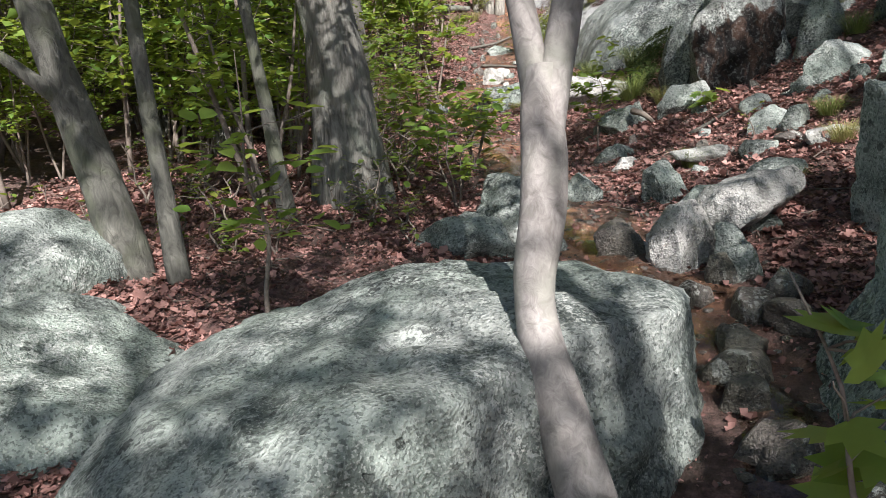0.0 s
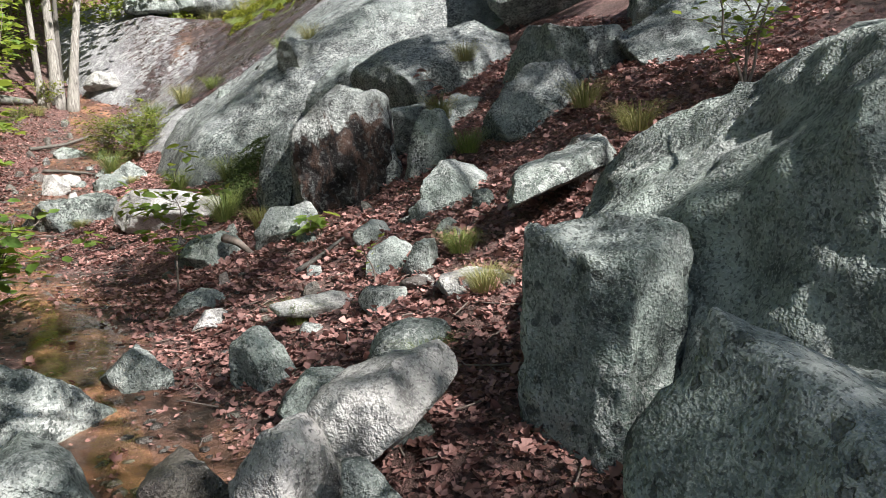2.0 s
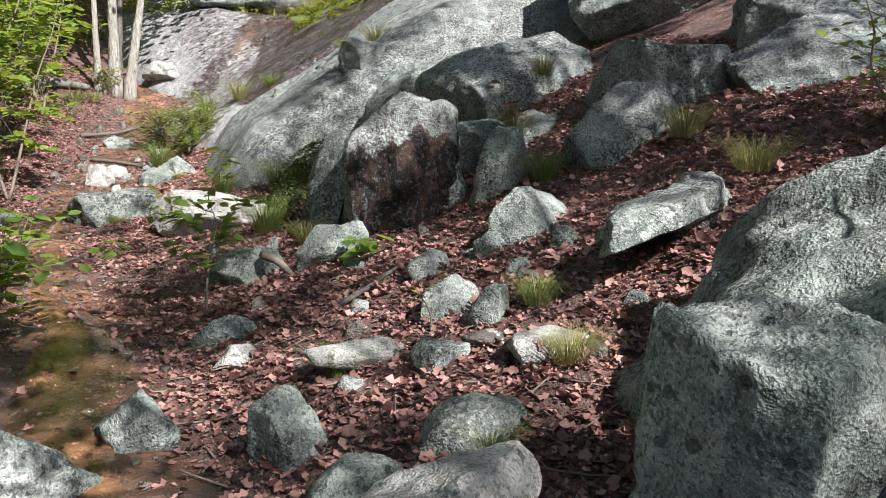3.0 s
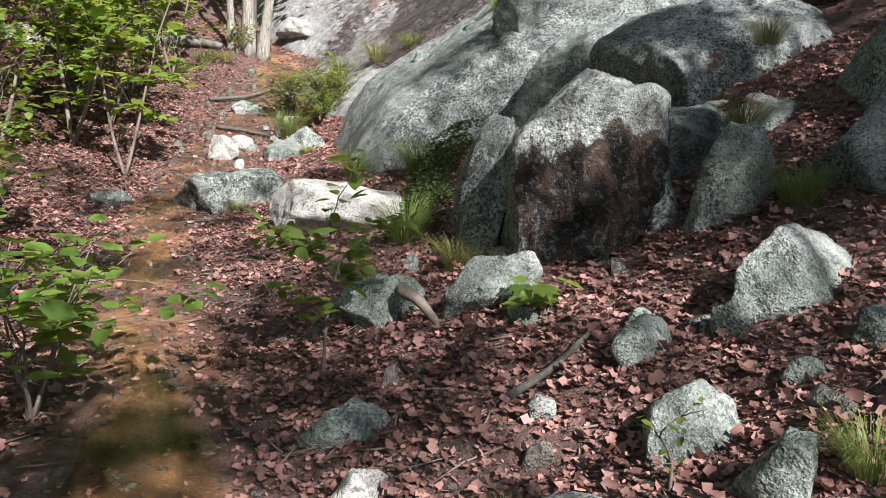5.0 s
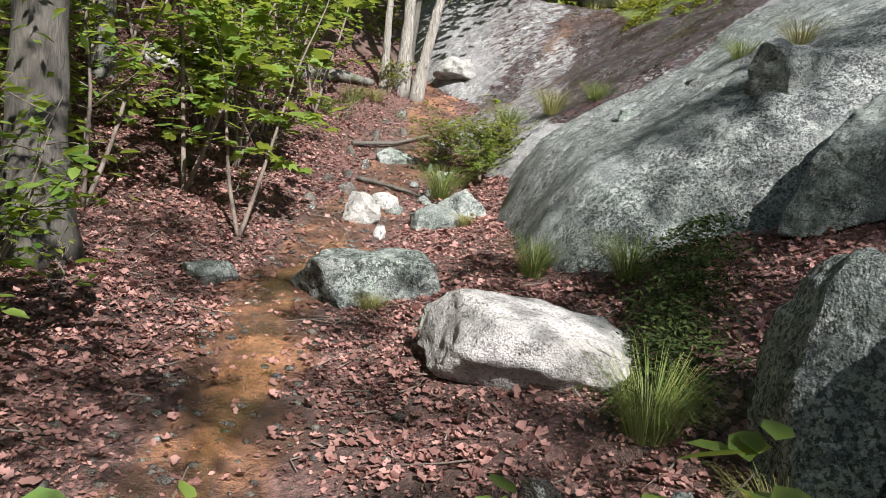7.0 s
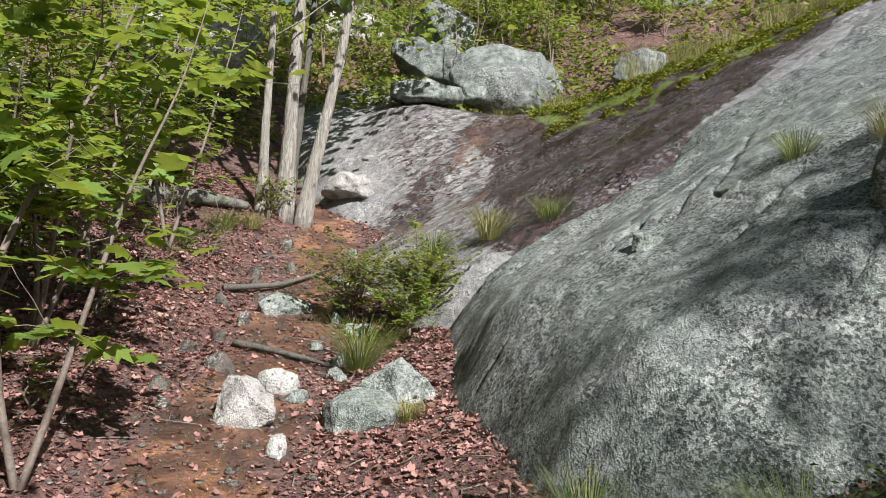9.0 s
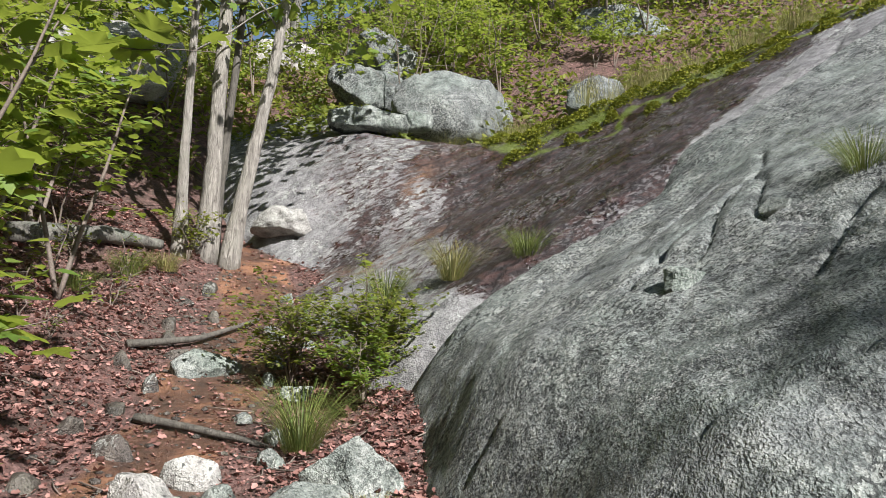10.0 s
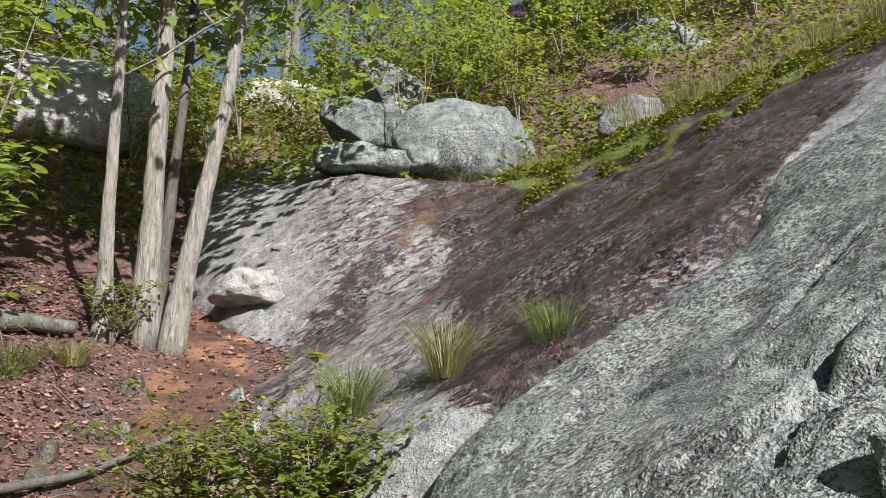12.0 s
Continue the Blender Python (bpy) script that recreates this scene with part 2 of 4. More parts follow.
def water_material():
    m, nt, bsdf = material("clear_stream_water")
    bsdf.inputs["Base Color"].default_value = (0.86, 0.8, 0.68, 1)
    bsdf.inputs["Roughness"].default_value = 0.03
    bsdf.inputs["IOR"].default_value = 1.33
    bsdf.inputs["Transmission Weight"].default_value = 1.0
    n = noise_tex(nt, tex_coord(nt, stretch=(14, 7, 10)), 1.0, 3, 0.5, 0.4)
    bump_of(nt, bsdf, n, 0.25, 0.02)
    return m


MAT_SOIL = soil_material()
MAT_WATER = water_material()


# ---- lie of the land ----

def knots(v, xs, ys):
    return np.interp(v, xs, ys)

def path_x(y):
    return knots(y, (-6, 0, 2.5, 4, 5.5, 7, 9, 11, 13, 15, 17, 18.5), (0.4, 0.8, 1.1, 0.75, 0.65, 0.6, 0.35, 0.3, 0.7, 1.05, 1.5, 1.8))

def path_z(y):
    return knots(y, (-40, -6, 0, 2.5, 4, 5.5, 7.5, 9, 11, 13, 15, 17, 18.5, 20, 21, 23, 25, 27, 40, 60, 90), (-3, -0.5, 0.0, 0.22, 0.42, 0.5, 0.56, 0.6, 0.72, 1.02, 1.4, 1.9, 2.45, 2.9, 3.5, 5.0, 6.2, 7.2, 12, 16, 17))

def ramp(v, a, b):
    s = np.clip((v - a) / (b - a), 0, 1)
    return s * s * (3 - 2 * s)

def slab_plane(x, y):
    return 2.33 + 0.66 * (x - 3) + 0.1 * (y - 13) + 0.12 * np.maximum(0, y - 17)

def ground_z(x, y):
    d = x - path_x(y)
    right = np.maximum(0, d - 0.45)
    left = np.maximum(0, -d - 0.5)
    near = np.minimum(right, 3.0)
    z = path_z(y) + 0.15 * near + 0.07 * near * near + 0.5 * np.clip(right - 3, 0, 9) + 0.12 * np.clip(right - 12, 0, 30)
    z = z + 0.05 * np.minimum(left, 14) + 0.16 * np.minimum(left, 10) * ramp(y, 10, 16) + 0.1 * ramp(left, 0, 0.5)
    return z


# ---- shapes ----
def lattice(ix, iy, iz, seed):
    h = (ix * 374761393 + iy * 668265263 + iz * 2147483647 + seed * 1274126177) & 0xFFFFFFFF
    h = ((h ^ (h >> 13)) * 1274126177) & 0xFFFFFFFF
    return ((h ^ (h >> 16)) & 0xFFFF) / 65535.0 * 2 - 1


def vnoise(p, seed=0):
    """Smooth value noise of an array of points."""
    i = np.floor(p).astype(np.int64)
    f = p - i
    f = f * f * (3 - 2 * f)
    out = 0
    for dx in (0, 1):
        for dy in (0, 1):
            for dz in (0, 1):
                w = (f[:, 0] if dx else 1 - f[:, 0]) * (f[:, 1] if dy else 1 - f[:, 1]) * (f[:, 2] if dz else 1 - f[:, 2])
                out = out + w * lattice(i[:, 0] + dx, i[:, 1] + dy, i[:, 2] + dz, seed)
    return out


def fnoise(p, seed=0, octaves=4, gain=0.5):
    out, a = 0, 1.0
    for k in range(octaves):
        out = out + a * vnoise(p * 2 ** k, seed + 17 * k)
        a *= gain
    return out


def ground_at(x, y):
    """The soil with its small unevenness."""
    x, y = np.atleast_1d(np.asarray(x, float)), np.atleast_1d(np.asarray(y, float))
    p = np.stack([x, y, np.zeros_like(x)], 1)
    d = np.abs(x - path_x(y))
    rough = 0.25 + 0.75 * ramp(d, 0.1, 0.8)
    far = ramp(np.hypot(x - 1, y - 10), 18, 60)
    return ground_z(x, y) + rough * 0.05 * fnoise(p * 1.7, 3, 4) + rough * 0.012 * vnoise(p * 14, 9) + far * 1.2 * vnoise(p * 0.06, 5)


def mesh_object(name, verts, faces, mat, parent=None, label="", smooth=True):
    me = bpy.data.meshes.new(name)
    me.from_pydata([tuple(v) for v in verts] if not isinstance(verts, np.ndarray) else verts.tolist(), [], faces if isinstance(faces, list) else faces.tolist())
    me.materials.append(mat)
    if smooth:
        me.polygons.foreach_set("use_smooth", [True] * len(me.polygons))
    ob = new(name, me)
    if parent:
        ob.parent = parent
    if label:
        tagged(ob, label)
    return ob


def float_attr(ob, name, values):
    a = ob.data.attributes.new(name, "FLOAT", "POINT")
    a.data.foreach_set("value", np.asarray(values, dtype=np.float32))


SPHERES = {}


def sphere(level):
    if level not in SPHERES:
        bm = bmesh.new()
        bmesh.ops.create_icosphere(bm, subdivisions=level, radius=1)
        SPHERES[level] = (np.array([v.co[:] for v in bm.verts]), [[v.index for v in f.verts] for f in bm.faces])
        bm.free()
    return SPHERES[level]


def rock(name, label, x, y, z, w, d, h, turn=0.0, seed=1, mat=None, level=5, cuts=12, rough=0.05, square=2.6, tilt=(0, 0), sink=0.2, flat=0.0, category="rock", group="", cut_depth=0.72, planes=()):
    """One stone: w, d, h its full size above the soil, z the height of its foot."""
    rng = np.random.RandomState(seed)
    v, faces = sphere(level)
    p = v.copy()
    k = (np.abs(p) ** square).sum(1) ** (-1 / square)
    p = p * k[:, None]
    for i in range(cuts):
        n = rng.normal(size=3)
        n[2] = abs(n[2]) * 0.7 if i % 3 else n[2]
        n /= np.linalg.norm(n)
        depth = cut_depth + 0.22 * rng.rand()
        over = np.maximum(0, p @ n - depth)
        p = p - over[:, None] * n * 0.97
    if flat:
        p[:, 2] = np.where(p[:, 2] > flat, flat + (p[:, 2] - flat) * 0.2, p[:, 2])
    full = h * (1 + sink)
    p = p * np.array([w / 2, d / 2, full / 2])
    for nx_, ny_, nz_, reach in planes:
        n = np.array((nx_, ny_, nz_)) / math.sqrt(nx_ ** 2 + ny_ ** 2 + nz_ ** 2)
        p = p - np.maximum(0, p @ n - reach)[:, None] * n * 0.93
    size = max(w, d, h)
    nrm = p / np.linalg.norm(p, axis=1)[:, None]
    off = rng.rand(3) * 50
    amp = rough * min(w, d, h * 1.5)
    p = p + nrm * (amp * fnoise(p * (2.2 / size) * 1.5 + off, seed, 3))[:, None] + nrm * (0.028 * min(1, size) * fnoise(p * 6 + off, seed + 5, 5, 0.62))[:, None]
    # narrow cracks
    c = np.abs(vnoise(p * (1.3 / size) * 2 + off + 9, seed + 3))
    p = p - nrm * (0.02 * min(1.0, size) * np.maximum(0, 1 - c / 0.025))[:, None]
    m = pose(0, 0, 0, tilt[0], tilt[1], turn).to_3x3()
    p = p @ np.array(m).T
    zmin = -full / 2
    p[:, 2] += -zmin - h * sink
    ob = mesh_object(name, p, faces, mat or MAT_ROCK)
    ob.location = (x, y, z)
    tagged(ob, label, category, group)
    return ob


def tube(points, radii, sides=10, seed=0, lump=0.0):
    """Vertices and faces of a bent, tapering stem."""
    pts = np.array(points, float)
    n = len(pts)
    tang = np.gradient(pts, axis=0)
    tang /= np.linalg.norm(tang, axis=1)[:, None]
    ref = np.array([1.0, 0.0, 0.0]) if abs(tang[0][0]) < 0.8 else np.array([0.0, 1.0, 0.0])
    verts, faces = [], []
    for i in range(n):
        a = ref - tang[i] * (ref @ tang[i])
        a /= np.linalg.norm(a)
        ref = a
        b = np.cross(tang[i], a)
        for k in range(sides):
            th = 2 * math.pi * k / sides
            verts.append(pts[i] + radii[i] * (math.cos(th) * a + math.sin(th) * b))
    verts = np.array(verts)
    if lump:
        verts = verts + lump * np.repeat(np.array(radii), sides)[:, None] * np.stack([vnoise(verts * 7 + 31 * q, seed + q) for q in range(3)], 1)
    for i in range(n - 1):
        for k in range(sides):
            k2 = (k + 1) % sides
            faces.append([i * sides + k, i * sides + k2, (i + 1) * sides + k2, (i + 1) * sides + k])
    faces.append([(n - 1) * sides + k for k in range(sides)])
    faces.append([k for k in reversed(range(sides))])
    return verts, faces


def join(parts):
    verts, faces, o = [], [], 0
    for v, f in parts:
        verts.append(v)
        faces += [[i + o for i in q] for q in f]
        o += len(v)
    return np.concatenate(verts), faces


def smooth_line(points, steps=6):
    """A Catmull-Rom curve through the points."""
    p = np.array(points, float)
    p = np.vstack([2 * p[0] - p[1], p, 2 * p[-1] - p[-2]])
    out = []
    for i in range(1, len(p) - 2):
        for t in np.linspace(0, 1, steps, endpoint=False):
            a, b, c, d = p[i - 1], p[i], p[i + 1], p[i + 2]
            out.append(0.5 * (2 * b + (c - a) * t + (2 * a - 5 * b + 4 * c - d) * t * t + (3 * b - a - 3 * c + d) * t ** 3))
    out.append(p[-2])
    return np.array(out)


LEAF_SHAPES = {
    "oval": ([(0, 0, 0), (0.28, 0.3, 0.05), (0.24, 0.7, 0.03), (0, 1, -0.06), (-0.24, 0.7, 0.03), (-0.28, 0.3, 0.05), (0, 0.5, -0.02)],
             [(0, 1, 6), (1, 2, 6), (2, 3, 6), (3, 4, 6), (4, 5, 6), (5, 0, 6)]),
    "spear": ([(0, 0, 0), (0.2, 0.45, 0.05), (0, 1, -0.08), (-0.2, 0.45, 0.05)], [(0, 1, 2), (0, 2, 3)]),
    "broad": ([(0, 0, 0), (0.3, 0.45, 0.06), (0, 1, -0.08), (-0.3, 0.45, 0.06)], [(0, 1, 2), (0, 2, 3)]),
    "lobed": ([(0, 0, 0), (0.3, 0.02, 0.03), (0.62, 0.3, 0.0), (0.34, 0.38, 0.03), (0.5, 0.74, -0.03), (0.2, 0.66, 0.02), (0, 1.05, -0.1),
               (-0.2, 0.66, 0.02), (-0.5, 0.74, -0.03), (-0.34, 0.38, 0.03), (-0.62, 0.3, 0.0), (-0.3, 0.02, 0.03), (0, 0.35, -0.03)],
              [(i, i + 1, 12) for i in range(11)] + [(11, 0, 12)]),
    "curled": ([(0, 0, 0.05), (0.3, 0.12, 0.22), (0.22, 0.4, 0.08), (0.42, 0.62, 0.24), (0.0, 1.0, 0.16), (-0.4, 0.6, 0.14), (-0.2, 0.4, 0.06), (-0.3, 0.14, 0.2), (0, 0.45, -0.02)],
               [(i, i + 1, 8) for i in range(7)] + [(7, 0, 8)]),
}


def scatter_leaves(pos, size, rng, shape="spear", tilt=0.6, facing=None):
    """Many leaves as one vertex and face list; tilt 0 lies flat, 1 hangs anyhow."""
    base, tri = LEAF_SHAPES[shape]
    base, tri = np.array(base), np.array(tri)
    n = len(pos)
    yaw = rng.rand(n) * 2 * np.pi if facing is None else facing
    up = rng.normal(size=(n, 3)) * tilt + np.array([0, 0, 1.0])
    up /= np.linalg.norm(up, axis=1)[:, None]
    fwd = np.stack([np.cos(yaw), np.sin(yaw), np.zeros(n)], 1)
    fwd -= up * (fwd * up).sum(1)[:, None]
    fwd /= np.linalg.norm(fwd, axis=1)[:, None]
    side = np.cross(fwd, up)
    s = np.asarray(size).reshape(-1, 1, 1) * np.ones((n, 1, 1))
    bend = (rng.rand(n, 1) * 1.6 + 0.2)
    v = pos[:, None, :] + s * (base[None, :, 0:1] * side[:, None, :] + base[None, :, 1:2] * fwd[:, None, :] + (base[None, :, 2] * bend)[:, :, None] * up[:, None, :])
    f = (tri[None] + (np.arange(n) * len(base))[:, None, None]).reshape(-1, 3)
    return v.reshape(-1, 3), f


def blades(rng, n, height, spread, width=0.006, lean=0.6):
    """A tuft of bent grass blades round the origin."""
    verts, faces = [], []
    for i in range(n):
        a, r = rng.rand() * 6.283, rng.rand() ** 0.6 * spread * 0.35
        h = height * (0.5 + 0.6 * rng.rand())
        out = np.array([math.cos(a), math.sin(a), 0])
        side = np.array([-math.sin(a), math.cos(a), 0])
        root = out * r
        le = lean * (0.3 + rng.rand()) * h
        o = len(verts)
        for k, (up, go, wd) in enumerate(((0, 0, 1), (0.5, 0.25, 0.9), (0.85, 0.65, 0.6), (0.9 - 0.35 * rng.rand(), 1.1, 0.0))):
            c = root + np.array([0, 0, up * h]) + out * go * le
            verts += [c - side * width * wd, c + side * width * wd]
        faces += [[o, o + 1, o + 3, o + 2], [o + 2, o + 3, o + 5, o + 4], [o + 4, o + 5, o + 7, o + 6]]
    return np.array(verts), faces


def grass_tuft(name, label, x, y, z, height, spread, n=90, seed=1, mat=None, lean=1.15):
    v, f = blades(np.random.RandomState(seed), n, height, spread, 0.0008 + height * 0.0015, lean)
    ob = mesh_object(name, v, f, mat or MAT_GRASS)
    ob.location = (x, y, z)
    return tagged(ob, label, "grass", "grass tufts")


def branches(rng, start, direction, length, radius, depth, out, tips, droop=0.0, fine=0.0):
    """Grows limbs by forking; collects stem pieces and the places for leaves."""
    steps = 5
    p, d = np.array(start, float), np.array(direction, float)
    d /= np.linalg.norm(d)
    pts, rad = [p.copy()], [radius]
    for i in range(steps):
        d = d + rng.normal(size=3) * 0.16 + np.array([0, 0, 0.05 - droop])
        d /= np.linalg.norm(d)
        p = p + d * length / steps
        pts.append(p.copy())
        rad.append(radius * (1 - 0.65 * (i + 1) / steps))
        if depth > 0 and i >= 1:
            q = rng.normal(size=3)
            q -= d * (q @ d)
            q /= np.linalg.norm(q)
            branches(rng, p, d * 0.6 + q * (0.75 + 0.3 * rng.rand()), length * (0.5 + 0.2 * rng.rand()), rad[-1] * 0.65, depth - 1, out, tips, droop, fine)
        if depth <= 1:
            tips.append(p.copy())
    if radius >= fine:
        out.append(tube(pts, rad, 6 if radius > 0.02 else 3))


def tree(name, label, x, y, height, radius, seed, bark_mat, leaf_mat, lean=(0, 0), first=0.45, leaves=5000, leaf=0.1, spread=0.33, depth=2, shape="spear", group="", bend=0.03, z=None, clumps=0):
    """A tapering trunk with limbs and a loose crown of separate leaves."""
    rng = np.random.RandomState(seed)
    ob = new(name)
    n = 12
    pts, rad = [], []
    for i in range(n + 1):
        u = i / n
        wob = rng.normal(size=2) * bend * height * 0.1
        pts.append((lean[0] * u * height + wob[0] * u, lean[1] * u * height + wob[1] * u, u * height - 0.15 * (i == 0)))
        rad.append(radius * ((1 - 0.8 * u) + 0.55 * math.exp(-u * height / 0.35)))
    line = smooth_line(pts, 3)
    rr = np.interp(np.linspace(0, n, len(line)), range(n + 1), rad)
    mesh_object("trunk", *tube(line, rr, 14, seed, 0.18), bark_mat, ob)
    out, tips = [], []
    k = int(height * 2.2) + 4
    for i in range(k):
        u = first + (1 - first) * (i + rng.rand() * 0.6) / k
        q = line[min(len(line) - 1, int(u * (len(line) - 1)))]
        a = i * 2.4 + rng.rand()
        ln = spread * height * (1.15 - 0.75 * (u - first) / (1 - first)) * (0.7 + 0.5 * rng.rand())
        branches(rng, q, (math.cos(a), math.sin(a), 0.45 + 0.5 * u), ln, max(0.008, radius * 0.32 * (1.1 - u)), depth, out, tips, 0.0, 0.0075)
    tagged(mesh_object("limb", *join(out), bark_mat, ob), kind="stuff")
    tips = np.array(tips)
    pick = tips[rng.randint(0, len(tips), clumps)][rng.randint(0, clumps, leaves)] if clumps else tips[rng.randint(0, len(tips), leaves)]
    pos = pick + rng.normal(size=(leaves, 3)) * np.array([1, 1, 0.6]) * (0.24 if clumps else 0.05 * height ** 0.75)
    tagged(mesh_object("crown", *scatter_leaves(pos, leaf * (0.7 + 0.6 * rng.rand(leaves)), rng, shape, 0.55), leaf_mat, ob), kind="stuff")
    ob.location = (x, y, float(ground_at(x, y)[0]) if z is None else z)
    return tagged(ob, label, "tree", group)


def sapling(name, label, x, y, height, seed, leaf_mat=None, leaves=60, leaf=0.1, shape="oval", lean=(0, 0), stems=1, spread=0.35, category="sapling", z=None, group=""):
    """Thin stems with a few twigs and broad leaves held flat."""
    rng = np.random.RandomState(seed)
    ob = new(name)
    tips = []
    for s in range(stems):
        out = []
        a = s * 2.1 + rng.rand()
        le = np.array(lean) + (0.25 * np.array((math.cos(a), math.sin(a))) if stems > 1 else 0)
        pts = [(le[0] * u * height + 0.04 * rng.normal() * u, le[1] * u * height + 0.04 * rng.normal() * u, u * height * (1 - 0.15 * s / stems) - 0.03) for u in np.linspace(0, 1, 6)]
        line = smooth_line(pts, 3)
        out.append(tube(line, np.linspace(0.006 + 0.006 * height, 0.002, len(line)), 5))
        for i in range(5 + int(height * 4)):
            q = line[int((0.3 + 0.68 * rng.rand()) * (len(line) - 1))]
            b = rng.rand() * 6.283
            branches(rng, q, (math.cos(b), math.sin(b), 0.3), spread * height * (0.4 + 0.5 * rng.rand()), 0.004, 0, out, tips)
        mesh_object("stem", *out[0], MAT_TWIG, ob)
        tagged(mesh_object("twig", *join(out[1:]), MAT_TWIG, ob), kind="stuff")
    tips = np.array(tips)
    pos = tips[rng.randint(0, len(tips), leaves)] + rng.normal(size=(leaves, 3)) * 0.3 * leaf
    tagged(mesh_object("foliage", *scatter_leaves(pos, leaf * (0.65 + 0.6 * rng.rand(leaves)), rng, shape, 0.28), leaf_mat or MAT_YOUNG, ob), kind="stuff")
    ob.location = (x, y, float(ground_at(x, y)[0]) if z is None else z)
    return tagged(ob, label, category, group)


def gz(x, y):
    return float(ground_at(x, y)[0])


# ---- ground ----
def spaced(a, b, step, out_lo, out_hi):
    core = np.arange(a, b, step)
    lo, hi, s = [], [], step
    v = a
    while v > out_lo:
        s *= 1.22
        v -= s
        lo.append(v)
    v, s = core[-1], step
    while v < out_hi:
        s *= 1.22
        v += s
        hi.append(v)
    return np.array(lo[::-1] + list(core) + hi)


gx, gy = spaced(-3.0, 5.0, 0.05, -2500, 2500), spaced(-0.5, 20.0, 0.05, -2500, 2500)
GX, GY = np.meshgrid(gx, gy)
fx, fy = GX.ravel(), GY.ravel()
fz = ground_at(fx, fy)
nx, ny = len(gx), len(gy)
idx = np.arange(nx * ny).reshape(ny, nx)
quads = np.stack([idx[:-1, :-1].ravel(), idx[:-1, 1:].ravel(), idx[1:, 1:].ravel(), idx[1:, :-1].ravel()], 1)
ground = mesh_object("ground", np.stack([fx, fy, fz], 1), quads, MAT_SOIL)
mud = 1 - ramp(np.abs(fx - path_x(fy)) + 0.16 * vnoise(np.stack([fx, fy, 0 * fx], 1) * 2.3, 12), 0.16, 0.5)
mud = mud * ramp(fy, 2.0, 3.5) * (1 - 0.6 * ramp(fy, 18.5, 20))
float_attr(ground, "mud", mud)
tagged(ground, "forest floor of reddish leaf litter, dark soil and orange mud", "ground", kind="structure")

# thin stream that runs down the trail
sy = np.arange(0.2, 13.2, 0.06)
across = np.linspace(-1, 1, 9)
half = 0.24 * (0.75 + 0.3 * np.sin(sy * 1.3) + 0.12 * np.sin(sy * 4.1)) * ramp(sy, 13.4, 11.0)
cx = path_x(sy) + 0.05 * np.sin(sy * 2.1)
wx = cx[:, None] + half[:, None] * across[None]
wy = np.repeat(sy[:, None], 9, 1)
wz = (path_z(sy) + 0.02)[:, None] - 0.03 * np.abs(across)[None] ** 4 + 0 * wx
idx = np.arange(wx.size).reshape(wx.shape)
quads = np.stack([idx[:-1, :-1].ravel(), idx[:-1, 1:].ravel(), idx[1:, 1:].ravel(), idx[1:, :-1].ravel()], 1)
water = mesh_object("water", np.stack([wx.ravel(), wy.ravel(), wz.ravel()], 1), quads, MAT_WATER)
water.visible_shadow = False
tagged(water, "shallow clear stream over orange mud on the trail", "stream", kind="structure")


# ---- great rock outcrop ----
def rock_sheet(name, label, xs, ys, top, mat, step=0.05, depth=0.8, attrs=None, relief=0.05, seed=1, category="rock face"):
    """A broad sheet of bedrock: top(x, y) its surface, with a skirt below it."""
    ax, ay = np.arange(xs[0], xs[1], step), np.arange(ys[0], ys[1], step)
    X, Y = np.meshgrid(ax, ay)
    x, y = X.ravel(), Y.ravel()
    z = top(x, y)
    p = np.stack([x, y, z], 1)
    z = z + relief * fnoise(p * 0.9 + 5, seed, 4) + 0.016 * fnoise(p * 6, seed + 4, 4, 0.6)
    crack = np.abs(vnoise(p * np.array([0.7, 0.9, 0.6]) + 3, seed + 9))
    z = z - 0.05 * np.maximum(0, 1 - crack / 0.018)
    n1, n2 = len(ax), len(ay)
    idx = np.arange(n1 * n2).reshape(n2, n1)
    ring = np.concatenate([idx[0, :], idx[1:, -1], idx[-1, -2::-1], idx[-2:0:-1, 0]])
    p = np.stack([x, y, z], 1)
    low = p[ring].copy()
    low[:, 2] -= depth
    o = len(p)
    m = len(ring)
    quads = np.stack([idx[:-1, :-1].ravel(), idx[:-1, 1:].ravel(), idx[1:, 1:].ravel(), idx[1:, :-1].ravel()], 1).tolist()
    quads += [[ring[i], o + i, o + (i + 1) % m, ring[(i + 1) % m]] for i in range(m)]
    ob = mesh_object(name, np.concatenate([p, low]), [[int(i) for i in q] for q in quads], mat)
    for key, fn in (attrs or {}).items():
        float_attr(ob, key, np.concatenate([fn(x, y), fn(low[:, 0], low[:, 1])]))
    return tagged(ob, label, category, kind="structure")


def seam_x(y):
    """The foot of the lichen dome along the trail."""
    return knots(y, (10.5, 12, 13, 14, 15, 16), (1.85, 1.95, 1.98, 2.08, 2.3, 3.0))


